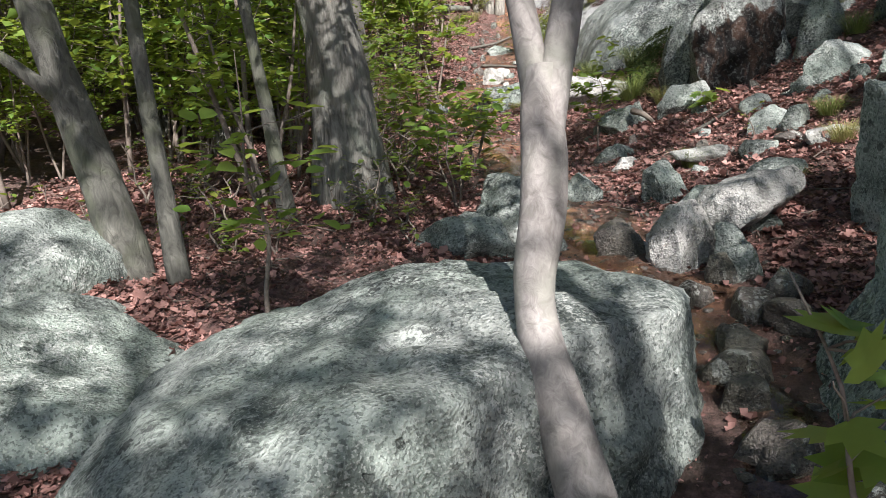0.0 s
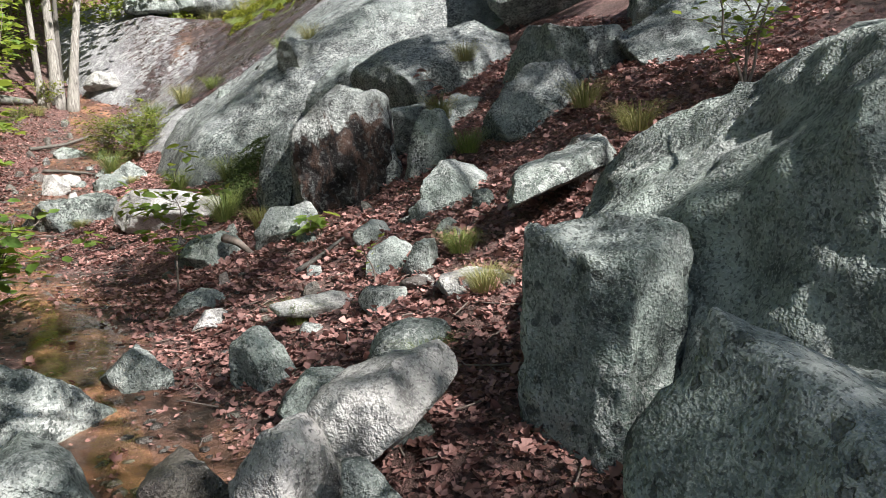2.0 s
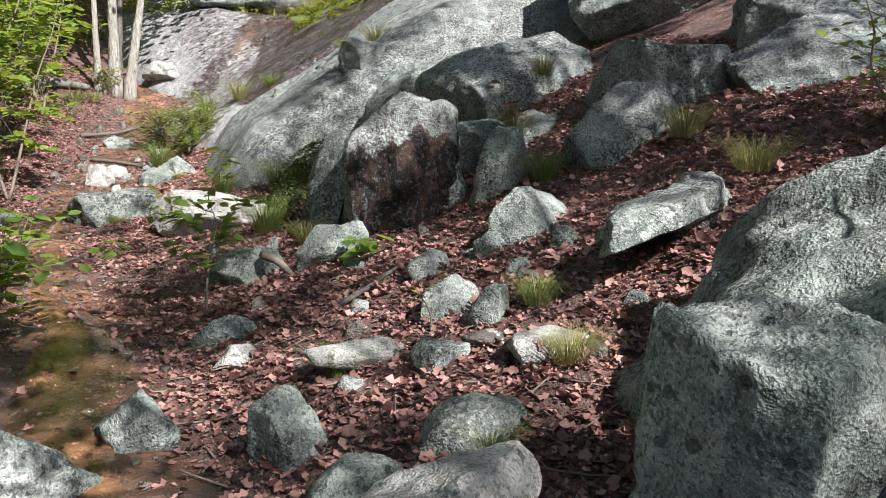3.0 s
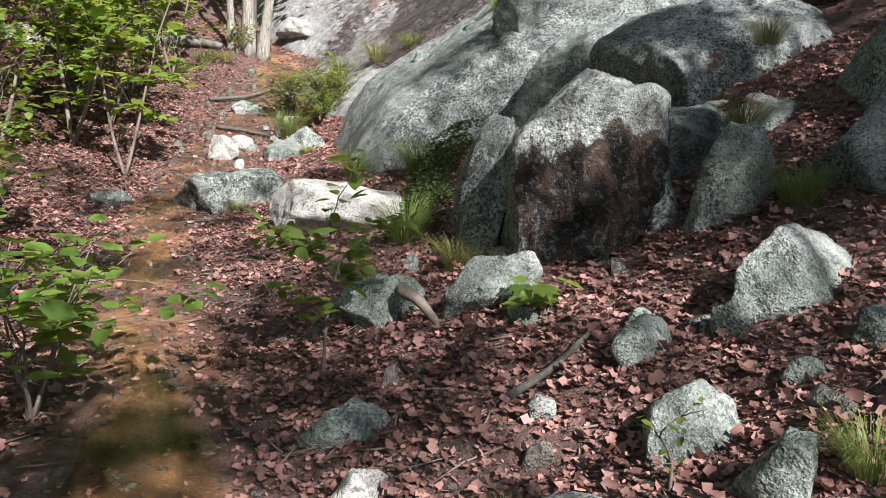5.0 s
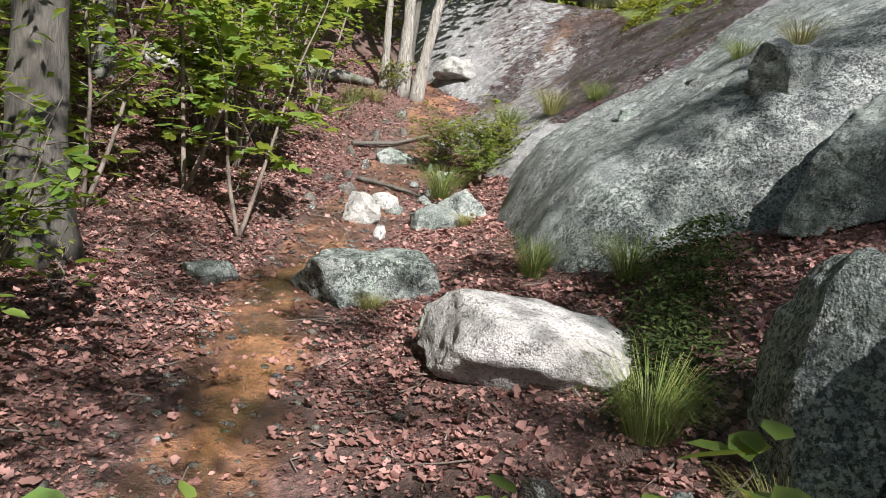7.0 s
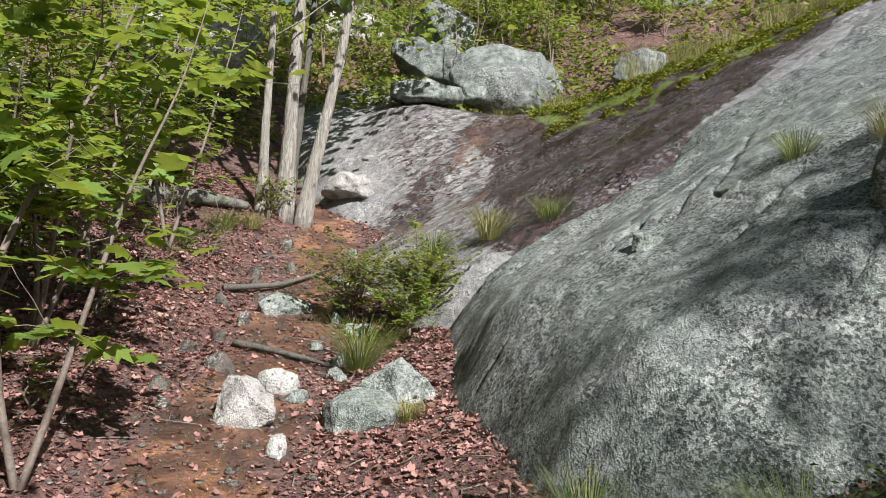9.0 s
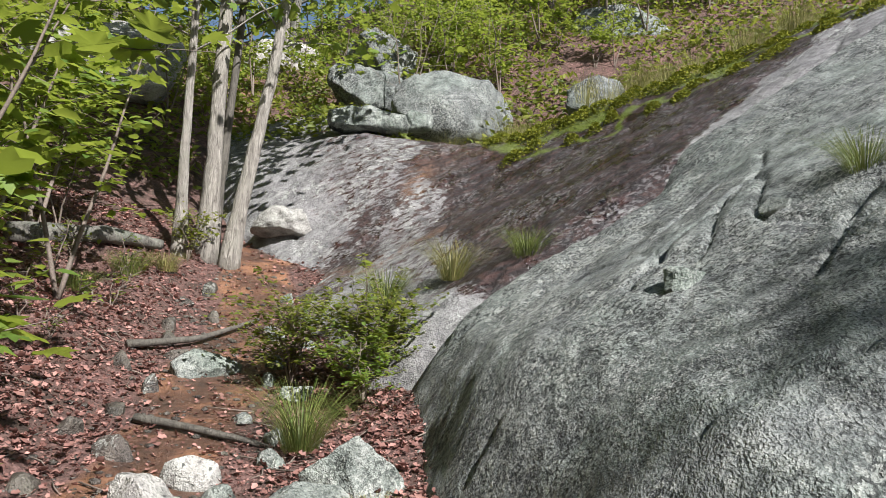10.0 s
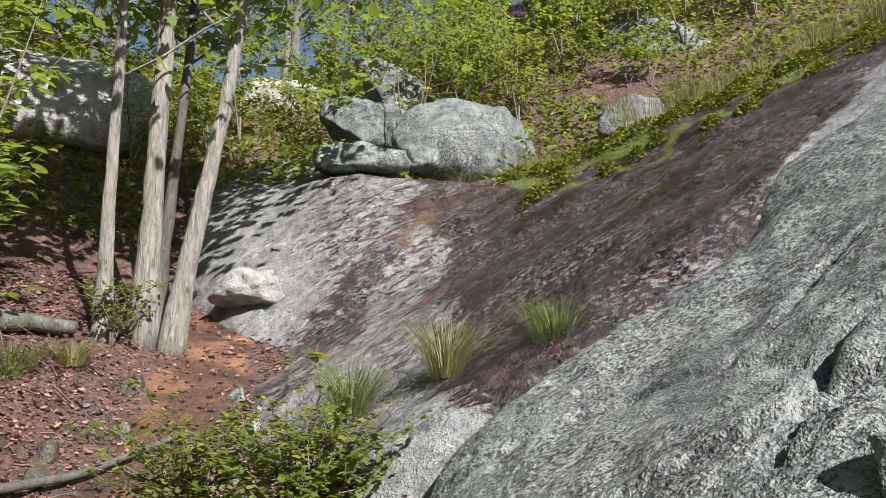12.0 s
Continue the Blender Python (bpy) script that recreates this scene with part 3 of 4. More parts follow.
def dome_top(x, y):
    top = slab_plane(x, y) - 0.28 * ramp(y, 12.9, 14.3) * (1 - 0.6 * ramp(x, 3.8, 5.0))
    edge = x - seam_x(y)
    fall = 1.0 * (1 - ramp(edge, -0.4, 0.6)) * (1 - 0.3 * ramp(y, 13.5, 14.5))
    back = 0.6 * ramp(y - 14.75 - 0.08 * np.sin(x * 2.3), -0.25, 0.5) * (1 - ramp(x, 4.0, 4.8)) + 0.5 * ramp(y, 14.9, 15.4) * ramp(x, 4.0, 4.8)
    near = 2.2 * ramp(y, 11.6 - 0.1 * (x - 3), 9.6) ** 1.2
    split = 0
    for y0, slope, x0, x1, wob in ((12.0, 0.22, 3.1, 5.2, 1.0), (13.25, -0.5, 2.6, 3.3, 2.0), (12.9, 0.35, 2.9, 3.9, 3.1), (11.6, -0.25, 2.4, 3.4, 4.2), (12.75, 0.75, 3.2, 4.6, 0.4), (13.55, 0.3, 3.3, 4.3, 5.0), (11.15, 0.1, 2.6, 3.5, 1.6)):
        off = np.abs(y - y0 - slope * (x - x0) - 0.05 * np.sin(x * 7 + wob))
        split = split + 0.06 * np.maximum(0, 1 - off / 0.035) * (x > x0) * (x < x1)
    return top - fall - back - near - split


def brow(x, y):
    """How far beyond the upper edge of the slab, in metres."""
    return (x - 5) * 0.6 + (y - 19) * 0.8


def slab_edge(y):
    return knots(y, (14, 15, 16, 17.5, 19, 21, 23), (2.6, 2.3, 2.1, 1.95, 1.8, 1.4, 1.2))


def slab_top(x, y):
    z = slab_plane(x, y) - 0.16 + 0.5 * np.maximum(0, y - 18.2) * ramp(x, 5.5, 3.0)
    b = np.maximum(0, brow(x, y))
    e = slab_edge(y) - x
    return z - 0.42 * b - 0.7 * ramp(e, -0.15, 0.5) - 0.5 * ramp(y, 15.1, 14.3) + 0.05 * np.sin(y * 2.2 + x * 0.8)


dome = rock_sheet("rock_dome", "grey granite dome mottled with pale and black lichen", (1.6, 8.0), (9.4, 15.4), dome_top, MAT_DOME, 0.03, 1.5, relief=0.06, seed=3)


def dark_band(x, y):
    """Metres inside the dark wet band, from its lower, upper and outer bounds."""
    low = y - knots(x, (2.0, 3.3, 4.0, 4.7, 5.3, 6.0, 7.5), (14.3, 14.5, 14.8, 15.25, 15.45, 15.6, 15.8))
    out = x - knots(y, (14.5, 15.5, 17.0, 18.4, 19.5, 20.5), (3.0, 3.15, 3.4, 3.7, 3.9, 4.0))
    return np.minimum(np.minimum(low, out * 1.3), 0.5 - brow(x, y))


def rust_band(x, y):
    """Metres inside the orange seep beside the dark band."""
    mid = 18.1 + 0.75 * (x - 2.7)
    return np.minimum(np.minimum(0.45 - np.abs(y - mid), x - 1.8), 4.3 - x)


def wet_zone(x, y):
    p = np.stack([x, y, 0 * x], 1)
    wob = 0.35 * fnoise(p * 1.1, 4, 4)
    seep = ramp(y, 15.2, 16.2) * ramp(x, 2.0, 2.9) * 0.42
    return np.maximum(np.maximum(ramp(dark_band(x, y) + wob, -0.3, 0.35), 0.6 * ramp(rust_band(x, y) + 2.2 * wob, -0.5, 0.8)), seep)


def rust_zone(x, y):
    p = np.stack([x, y, 0 * x], 1)
    return ramp(rust_band(x, y) + 0.8 * fnoise(p * 1.1, 14, 3), -0.4, 0.6) * (1 - 0.8 * ramp(dark_band(x, y), -0.2, 0.3))


def moss_zone(x, y):
    p = np.stack([x, y, 0 * x], 1)
    n = 0.3 * fnoise(p * 2, 6, 3)
    b = brow(x, y) + n
    return np.clip(np.maximum(1 - np.abs(b + 0.15) / 0.25, 0.75 - np.abs(b + 0.75) / 0.18), 0, 1) * ramp(x, 4.3, 5.0)


slab = rock_sheet("rock_slab", "sloping granite slab with dark wet iron streaks", (0.9, 9.5), (14.2, 22.6), slab_top, MAT_SLAB, 0.045, 1.2,
                  attrs={"stain": wet_zone, "moss": moss_zone, "rust": rust_zone}, relief=0.06, seed=8)

# ---- boulders by the trail ----
B, R = "boulder", "rock"
rock(B, "broad grey boulder with lichen and a tree growing against it", -0.1, 2.35, -0.15, 2.6, 2.9, 0.95, 0, 5, MAT_ROCK, 6, 3, 0.05, 2.1, (0, 0), 0.3, category=B, cut_depth=0.86, planes=((0.95, -0.3, 0.1, 0.78), (0.62, -0.78, 0.15, 0.58)))
rock(B, "tall grey boulder with pitted green lichen beside the trail", 2.03, 2.15, 0.0, 1.9, 1.7, 1.28, 0, 11, MAT_PITTED, 6, 4, 0.04, 3.8, (0, 0), 0.3, category=B, cut_depth=0.92, planes=((-0.87, 0.1, 0.42, 0.62), (0.1, -0.25, 0.9, 0.53), (-0.3, 0.95, 0.25, 0.8), (0.45, -0.1, 0.89, 0.49)))
rock(B, "huge grey boulder with a sunlit top above the trail", 3.5, 3.5, 0.3, 2.55, 2.1, 1.55, -14, 14, MAT_ROCK, 6, 5, 0.05, 5.0, (0, 0), 0.3, category=B, cut_depth=0.9, planes=((-0.75, 0.15, 0.7, 0.95), (-0.9, -0.2, 0.1, 1.05), (-0.1, 0.6, 0.75, 0.95)))
rock(B, "upright rounded green-grey block leaning on a boulder", 2.23, 3.66, 0.3, 0.38, 0.5, 0.98, 8, 21, MAT_PITTED, 6, 3, 0.035, 7.0, (0, 2), 0.25, category=B, cut_depth=0.95, planes=((-0.25, -0.2, 0.95, 0.54),))
dark_face = rock(B, "upright boulder with a black and brown stained face", 2.87, 7.78, 0.9, 0.82, 0.8, 1.12, -14, 33, MAT_STAINED, 6, 5, 0.035, 5.0, (-4, 0), 0.2, category=B, cut_depth=0.88, planes=((-0.62, 0, 0.78, 0.5), (0.45, 0, 0.9, 0.62), (0, -0.55, 0.85, 0.66)))
co = np.array([v.co[:] for v in dark_face.data.vertices])
float_attr(dark_face, "stain", ramp(-co[:, 1], 0.1, 0.35) * ramp(co[:, 2] + 0.2 * fnoise(co * 3, 5, 3), 1.08, 0.7))
rock(B, "rounded grey boulder with pale lichen under the trees", -1.85, 2.7, 0.12, 1.6, 1.35, 0.62, 20, 42, MAT_ROCK, 6, 6, 0.05, 2.6, category=B)
rock(R, "narrow grey stone wedged between two boulders", -1.08, 2.1, 0.12, 0.2, 0.7, 0.2, -38, 43, MAT_ROCK, 4, 8, 0.05, 3.0)
rock(B, "low grey boulder under the trees", -2.5, 3.8, 0.4, 1.5, 1.1, 0.6, -10, 44, MAT_ROCK, 5, 8, 0.07, 2.8, category=B)

def stone(label, x, y, w, d, h, turn, seed, mat=None, level=4, tilt=(0, 0), name=R, z=None, cuts=12, square=4.0, flat=0.0, sink=0.6, group="", cut_depth=0.56, planes=()):
    return rock(name, label, x, y, gz(x, y) if z is None else z, w, d, h, turn, seed, mat, level, cuts, 0.05, square, tilt, sink, flat, group=group, cut_depth=cut_depth, planes=planes)


stone("wedge of pale grey granite leaning over dark soil", 1.56, 4.0, 0.66, 0.46, 0.3, 6, 51, MAT_PALE, 5, (0, -8), z=gz(1.56, 4.0) + 0.06, cuts=5, cut_depth=0.8, sink=0.1,
      planes=((-0.75, -0.6, 0.3, 0.2), (0.45, -0.75, 0.5, 0.13), (0, 0.3, 0.95, 0.13), (0.3, -0.5, -0.8, 0.1)))
stone("stone that props up a leaning wedge", 1.62, 4.12, 0.4, 0.3, 0.12, 10, 50, None, 4)
stone("small pale sunlit stone by the stream", 1.15, 3.9, 0.33, 0.32, 0.32, 10, 52, MAT_PALE, 5, cuts=8, cut_depth=0.7)
stone("small dark stone by the stream", 1.34, 3.66, 0.24, 0.3, 0.26, 40, 53, None, 4)
stone("flat grey stone with a fringe of grass", 1.9, 4.6, 0.4, 0.34, 0.17, 15, 54, None, 4, flat=0.5)
stone("upright mossy grey stone by the stream", 1.36, 5.0, 0.32, 0.28, 0.32, -12, 55, None, 5, (0, -8))
stone("low dark wet stone", 1.42, 4.52, 0.44, 0.26, 0.17, 12, 56, None, 4)
stone("small pale flat pebble on the mud", 1.36, 6.06, 0.28, 0.14, 0.1, 14, 57, MAT_PALE, 4)
stone("long sunlit flat stone set in the leaf litter", 1.85, 5.58, 0.55, 0.3, 0.12, 16, 58, MAT_PALE, 4, flat=0.4)
stone("grey stone half buried in leaves", 2.08, 5.25, 0.26, 0.3, 0.11, 40, 59)
stone("rounded grey stone at the edge of the stream", 0.87, 5.4, 0.32, 0.36, 0.2, 0, 60, None, 5)
stone("grey-green rock at the edge of the stream", 0.42, 5.0, 0.7, 0.6, 0.3, 20, 61, None, 5)
stone("pale pinkish rock beside the stream", 0.42, 4.35, 0.5, 0.42, 0.28, -25, 62, None, 5)
stone("round brown stone in the stream", 0.86, 4.1, 0.34, 0.3, 0.2, 5, 63, MAT_WETSTONE, 4)
stone("flat grey slab at the edge of the stream", 0.05, 4.2, 0.75, 0.5, 0.26, -8, 64, None, 5, (0, -6), flat=0.6)
stone("angular grey stone under leaves and a broken root", 1.68, 7.75, 0.5, 0.6, 0.3, 20, 65, None, 5, (0, 10))
stone("low split grey stone on the trail edge", 1.38, 6.5, 0.4, 0.26, 0.15, 15, 66, None, 5)
stone("broad pale slab stone beside the trail", 1.84, 9.6, 1.4, 1.2, 0.42, 25, 67, MAT_PALE, 5, (8, 6), flat=0.35)
stone("flat pale grey slab stone on the trail", 0.93, 11.25, 1.15, 0.75, 0.45, -6, 68, None, 5, (6, 0), flat=0.55, square=3.4)
stone("white sunlit stone beside the trail", 0.82, 13.2, 0.56, 0.42, 0.26, 10, 69, MAT_PALE, 5)
stone("small round pebble in front of a white stone", 0.98, 12.75, 0.17, 0.15, 0.11, 0, 70, MAT_PALE, 4)
stone("tilted grey stone at the foot of the rock dome", 1.44, 13.1, 0.5, 0.5, 0.28, 35, 71, None, 5, (8, 0))
stone("grey stone at the foot of the rock dome", 1.78, 13.45, 0.5, 0.36, 0.26, 0, 72, None, 5)
stone("flat tan stone behind a white stone", 1.0, 13.75, 0.36, 0.28, 0.14, 0, 73, MAT_PALE, 4)
stone("grey stone in leaf litter at the trail edge", -0.18, 11.35, 0.5, 0.4, 0.19, -15, 74, None, 5)
stone("low rock in the litter below the stained boulder", 2.22, 7.3, 0.56, 0.42, 0.24, -20, 75, None, 5)
stone("small grey boulder beside the stained boulder", 3.4, 7.2, 0.5, 0.45, 0.42, 12, 76, None, 5)
stone("sloping grey stone in the leaf litter", 3.15, 6.35, 0.65, 0.5, 0.26, 10, 77, None, 5, (0, -8))
stone("long grey stone in the leaf litter", 2.42, 5.85, 0.55, 0.3, 0.2, 24, 78, None, 5, (0, -8))
stone("grey stone with grass round it", 2.4, 5.4, 0.28, 0.24, 0.16, 12, 79)
stone("tan flat stone with dry grass at its edge", 2.42, 4.95, 0.5, 0.34, 0.14, 18, 80, MAT_PALE, 4, flat=0.4)
stone("small upright grey stone", 2.85, 6.25, 0.18, 0.16, 0.16, 0, 81)
stone("small grey stone in litter", 3.08, 5.8, 0.2, 0.18, 0.14, 30, 82)
stone("low stone under the stained boulder", 2.5, 6.35, 0.4, 0.2, 0.14, 25, 84)
stone("dark flat rock overhanging a small hollow", 3.25, 5.2, 1.15, 0.55, 0.2, 20, 85, None, 5, (-4, -12), flat=0.5, z=gz(3.25, 5.2) + 0.14, sink=0.3)
# added prop; its dark colour stands in for the shade of the hollow
stone("added stone that props up the flat rock, coloured dark for the hollow's shade", 3.5, 5.35, 0.5, 0.4, 0.22, 30, 88, MAT_WETSTONE, 4)
stone("grey block at the foot of the ledges", 4.2, 6.9, 0.8, 0.6, 0.42, 6, 86, MAT_DOME, 5, cuts=6)

for k in range(26):
    py = 13.4 + 4.4 * k / 25
    px = float(path_x(py)) + (0.5 if k % 2 else -0.45) + 0.18 * math.sin(k * 5.1)
    stone("small stone bedded in the trail edge", px, py, 0.12 + 0.14 * abs(math.sin(k * 1.9)), 0.14, 0.07 + 0.05 * abs(math.sin(k * 2.7)), 40 * k, 130 + k, (MAT_WETSTONE, None)[k % 2], 3, group="trail stones")
for k in range(22):
    py = 4.6 + 4.2 * k / 21
    px = float(path_x(py)) + 0.75 + 1.5 * abs(math.sin(k * 2.3))
    stone("small stone half buried in leaf litter", px, py, 0.1 + 0.12 * abs(math.sin(k * 1.7)), 0.11, 0.06 + 0.04 * abs(math.sin(k * 3.1)), 55 * k, 160 + k, (None, MAT_WETSTONE)[k % 2], 3, group="litter stones")

stone("thin pale flake of stone against the stained boulder", 3.2, 7.5, 0.16, 0.36, 0.66, -20, 190, MAT_DOME, 5, (-12, -5), z=0.96, cuts=5, square=3.0, sink=0.15, cut_depth=0.8)
for k in range(20):
    py = 1.35 + 2.3 * k / 19
    px = float(path_x(py)) + 0.16 + 0.3 * math.sin(k * 2.4)
    stone("dark wet stone in the stream bed", px, py, 0.16 + 0.16 * abs(math.sin(k * 1.3)), 0.2, 0.08 + 0.06 * abs(math.sin(k * 2.1)), 37 * k, 700 + k, MAT_WETSTONE, 4, group="stream bed stones")

# ledges above the litter slope
def ledge(label, x, y, w, d, h, turn, seed, z, tilt=(0, 0), mat=None):
    return rock(R, label, x, y, z, w, d, h, turn, seed, mat or MAT_DOME, 6, 10, 0.05, 4.5, tilt, 0.3, 0.0, "rock ledge", "granite ledges", 0.66)


ledge("rounded granite ledge behind the stained boulder", 4.05, 8.15, 1.5, 0.9, 0.62, 4, 91, 1.35)
ledge("granite ledge with dark cracks and grass on top", 5.0, 7.35, 1.5, 1.3, 1.0, 10, 92, 1.6, (0, -16))
ledge("pale sunlit granite shoulder split by cracks", 4.9, 9.4, 2.0, 1.6, 0.7, 16, 93, 2.1, (0, -24), MAT_DOME)
ledge("long slanting granite slab", 4.2, 10.5, 2.2, 0.9, 0.5, 22, 94, 2.05, (0, -24))
ledge("high granite ledge on the hillside", 6.6, 9.6, 2.6, 1.8, 0.9, 12, 95, 3.2, (0, -20))
ledge("broad granite ledge on the hillside", 6.6, 7.2, 2.4, 1.8, 0.9, 8, 96, 2.5, (0, -20))
ledge("long granite ledge above the litter slope", 5.7, 6.2, 1.9, 1.2, 0.7, 6, 98, 2.0, (0, -18))
ledge("grey slab leaning behind the stained boulder", 2.5, 8.3, 0.42, 0.8, 0.92, -10, 97, 0.8, (0, 14))
stone("dark boulder perched on the rock dome", 3.72, 11.4, 0.7, 0.5, 0.3, 15, 101, MAT_STAINED, 5, z=2.55, cuts=7)
stone("wet brown stone in the stream", 0.98, 2.25, 0.34, 0.3, 0.16, 30, 104, MAT_WETSTONE, 4)
stone("wet dark stone in the stream", 0.86, 1.85, 0.3, 0.3, 0.14, 70, 105, MAT_WETSTONE, 4)
stone("wet brown stone under the boulder", 1.02, 2.75, 0.3, 0.24, 0.14, 10, 106, MAT_WETSTONE, 4)
stone("dark stone under the leaning block", 1.5, 3.35, 0.3, 0.24, 0.14, 50, 107, MAT_WETSTONE, 4)
stone("brown rock below the forked tree", 0.62, 1.75, 0.4, 0.45, 0.24, 20, 108, MAT_WETSTONE, 4)
stone("small loose stone on the rock dome", 3.05, 12.55, 0.32, 0.18, 0.09, 10, 102, None, 4, z=2.27)
stone("flat loose stone on the rock dome", 3.6, 11.98, 0.5, 0.25, 0.14, 12, 103, None, 5, z=2.52)
stone("thin flake of stone on the rock dome", 3.72, 12.7, 0.45, 0.25, 0.09, 30, 109, None, 5, z=2.67)

# boulders above the wet slab
def crag(label, x, y, w, d, h, turn, seed, mat=None, z=None, tilt=(0, 0)):
    return rock(B, label, x, y, float(slab_top(np.array([x]), np.array([y]))[0]) if z is None else z, w, d, h, turn, seed, mat or MAT_DOME, 5, 9, 0.05, 3.6, tilt, 0.3, 0, B, "boulders above the slab", 0.66)


crag("flat dark boulder lying across the top of the slab", 3.4, 20.75, 1.25, 0.7, 0.34, -10, 111, MAT_ROCK, 4.72)
crag("round grey boulder above the slab", 5.15, 21.5, 2.3, 1.3, 1.0, 6, 112, None, 5.05)
crag("grey boulder with a mossy foot", 4.15, 20.85, 0.5, 0.4, 0.26, 0, 113, MAT_ROCK, 4.85)
crag("grey boulder on the hillside", 3.8, 22.8, 1.3, 1.1, 0.75, 12, 114, MAT_DOME, 5.62)
crag("tall pale boulder on the hillside", 4.45, 24.6, 1.9, 1.4, 1.2, 0, 115, MAT_DOME, 6.5)
crag("low grey boulder beside the slab", 6.95, 20.4, 1.1, 0.8, 0.5, 10, 116, None, 5.45)
crag("tall grey crag under the trees", 9.5, 23.2, 2.6, 1.6, 1.5, 6, 117, MAT_DOME, 7.2)
crag("pale crag under the trees", 10.6, 22.9, 1.8, 1.2, 1.0, 14, 123, None, 7.4)
crag("pale crag among trees", 2.6, 27.2, 2.2, 1.4, 1.2, 0, 118, MAT_PALE, 6.7)
crag("broad pale rock outcrop beyond the trunks", -0.5, 23.0, 2.8, 1.5, 1.2, 10, 119, MAT_PALE, gz(-0.5, 23.0) - 0.1)
crag("pale rock outcrop in the wood", -3.4, 19.4, 2.6, 1.6, 0.8, 14, 120, MAT_PALE, gz(-3.4, 19.4))
crag("low pale rock in the leaf litter", -1.6, 16.4, 1.3, 0.9, 0.3, 14, 124, MAT_PALE, gz(-1.6, 16.4))
crag("tan rock at the foot of the slab", 2.05, 19.2, 0.8, 0.6, 0.3, 6, 121, MAT_PALE)
stone("step of grey stone across the trail", 1.08, 15.5, 0.6, 0.3, 0.2, 12, 122, None, 5)

# ---- trees ----
def forked_tree():
    ob = new("tree")
    base = Vector((0.33, 1.9, 0.12))
    line = smooth_line([(-0.04, -0.22, -0.25), (-0.05, -0.18, 0.12), (-0.085, -0.05, 0.4), (-0.13, 0.1, 0.64), (-0.13, 0.19, 0.8), (-0.085, 0.24, 1.02), (-0.055, 0.335, 1.38)], 6)
    mesh_object("trunk", *tube(line, np.interp(np.linspace(0, 1, len(line)), (0, 0.12, 0.3, 0.6, 0.9, 1), (0.13, 0.1, 0.075, 0.058, 0.069, 0.05)), 20, 3, 0.08), MAT_BEECH, ob)
    a = smooth_line([(-0.09, 0.235, 0.98), (-0.075, 0.3, 1.25), (-0.09, 0.42, 1.55), (-0.16, 0.6, 2.0), (-0.3, 0.8, 3.2), (-0.6, 1.0, 5.5), (-0.8, 1.2, 7.5)], 6)
    mesh_object("limb", *tube(a, np.interp(np.linspace(0, 1, len(a)), (0, 0.12, 0.3, 1), (0.034, 0.046, 0.042, 0.012)), 14, 4, 0.06), MAT_BEECH, ob)
    b = smooth_line([(-0.085, 0.235, 0.98), (-0.045, 0.3, 1.25), (0.04, 0.40, 1.55), (0.15, 0.5, 2.0), (0.3, 0.6, 3.2), (0.6, 0.8, 5.5), (0.9, 1.0, 7.5)], 6)
    mesh_object("limb", *tube(b, np.interp(np.linspace(0, 1, len(b)), (0, 0.12, 0.3, 1), (0.034, 0.052, 0.047, 0.014)), 14, 5, 0.06), MAT_BEECH, ob)
    rng = np.random.RandomState(7)
    out, tips = [], []
    for ln in (a, b):
        for i in range(12):
            q = ln[int((0.62 + 0.36 * i / 12) * (len(ln) - 1))]
            t = i * 2.4
            branches(rng, q, (math.cos(t), math.sin(t), 0.4), 1.5, 0.018, 1, out, tips)
    tagged(mesh_object("branch", *join(out), MAT_BEECH, ob), kind="stuff")
    tips = np.array(tips)
    pos = tips[rng.randint(0, len(tips), 3500)] + rng.normal(size=(3500, 3)) * 0.2
    mesh_object("crown", *scatter_leaves(pos, 0.1 * (0.7 + 0.5 * rng.rand(3500)), rng, "spear", 0.5), MAT_GREEN, ob)
    ob.location = base
    tagged(ob, "slender smooth grey forked tree beside a boulder", "tree")


forked_tree()
tree("tree", "thick trunk with deeply ridged grey bark", -0.7, 5.35, 10, 0.2, 201, MAT_OAK, MAT_GREEN, (-0.04, 0.02), 0.5, 5000)
tree("tree", "slim dark trunk leaning in the wood", -1.08, 4.8, 7, 0.042, 202, MAT_MOSSY, MAT_GREEN, (-0.06, 0.02), 0.45, 2600)
tree("tree", "slim grey trunk with a mossy foot", -1.45, 3.75, 7, 0.042, 203, MAT_MOSSY, MAT_GREEN, (0.0, 0.03), 0.4, 2600)
tree("tree", "leaning grey trunk with a low side limb", -1.7, 3.85, 8, 0.095, 204, MAT_MOSSY, MAT_GREEN, (-0.2, 0.05), 0.28, 4000)
tree("tree", "dark straight trunk beside the trail", -1.2, 10.95, 10, 0.19, 205, MAT_DARKBARK, MAT_GREEN, (-0.01, 0.0), 0.4, 5000)

def broken_limb(label, pts, r, seed):
    line = smooth_line(pts, 5)
    return tagged(mesh_object("branch", *tube(line, np.linspace(r, r * 0.4, len(line)), 9, seed, 0.15), MAT_MOSSY), label, "branch")


broken_limb("dark bare limb reaching out from a leaning trunk", [(-1.88, 3.88, 1.5), (-2.0, 3.8, 1.65), (-2.15, 3.74, 1.8), (-2.6, 3.65, 2.1)], 0.045, 61)

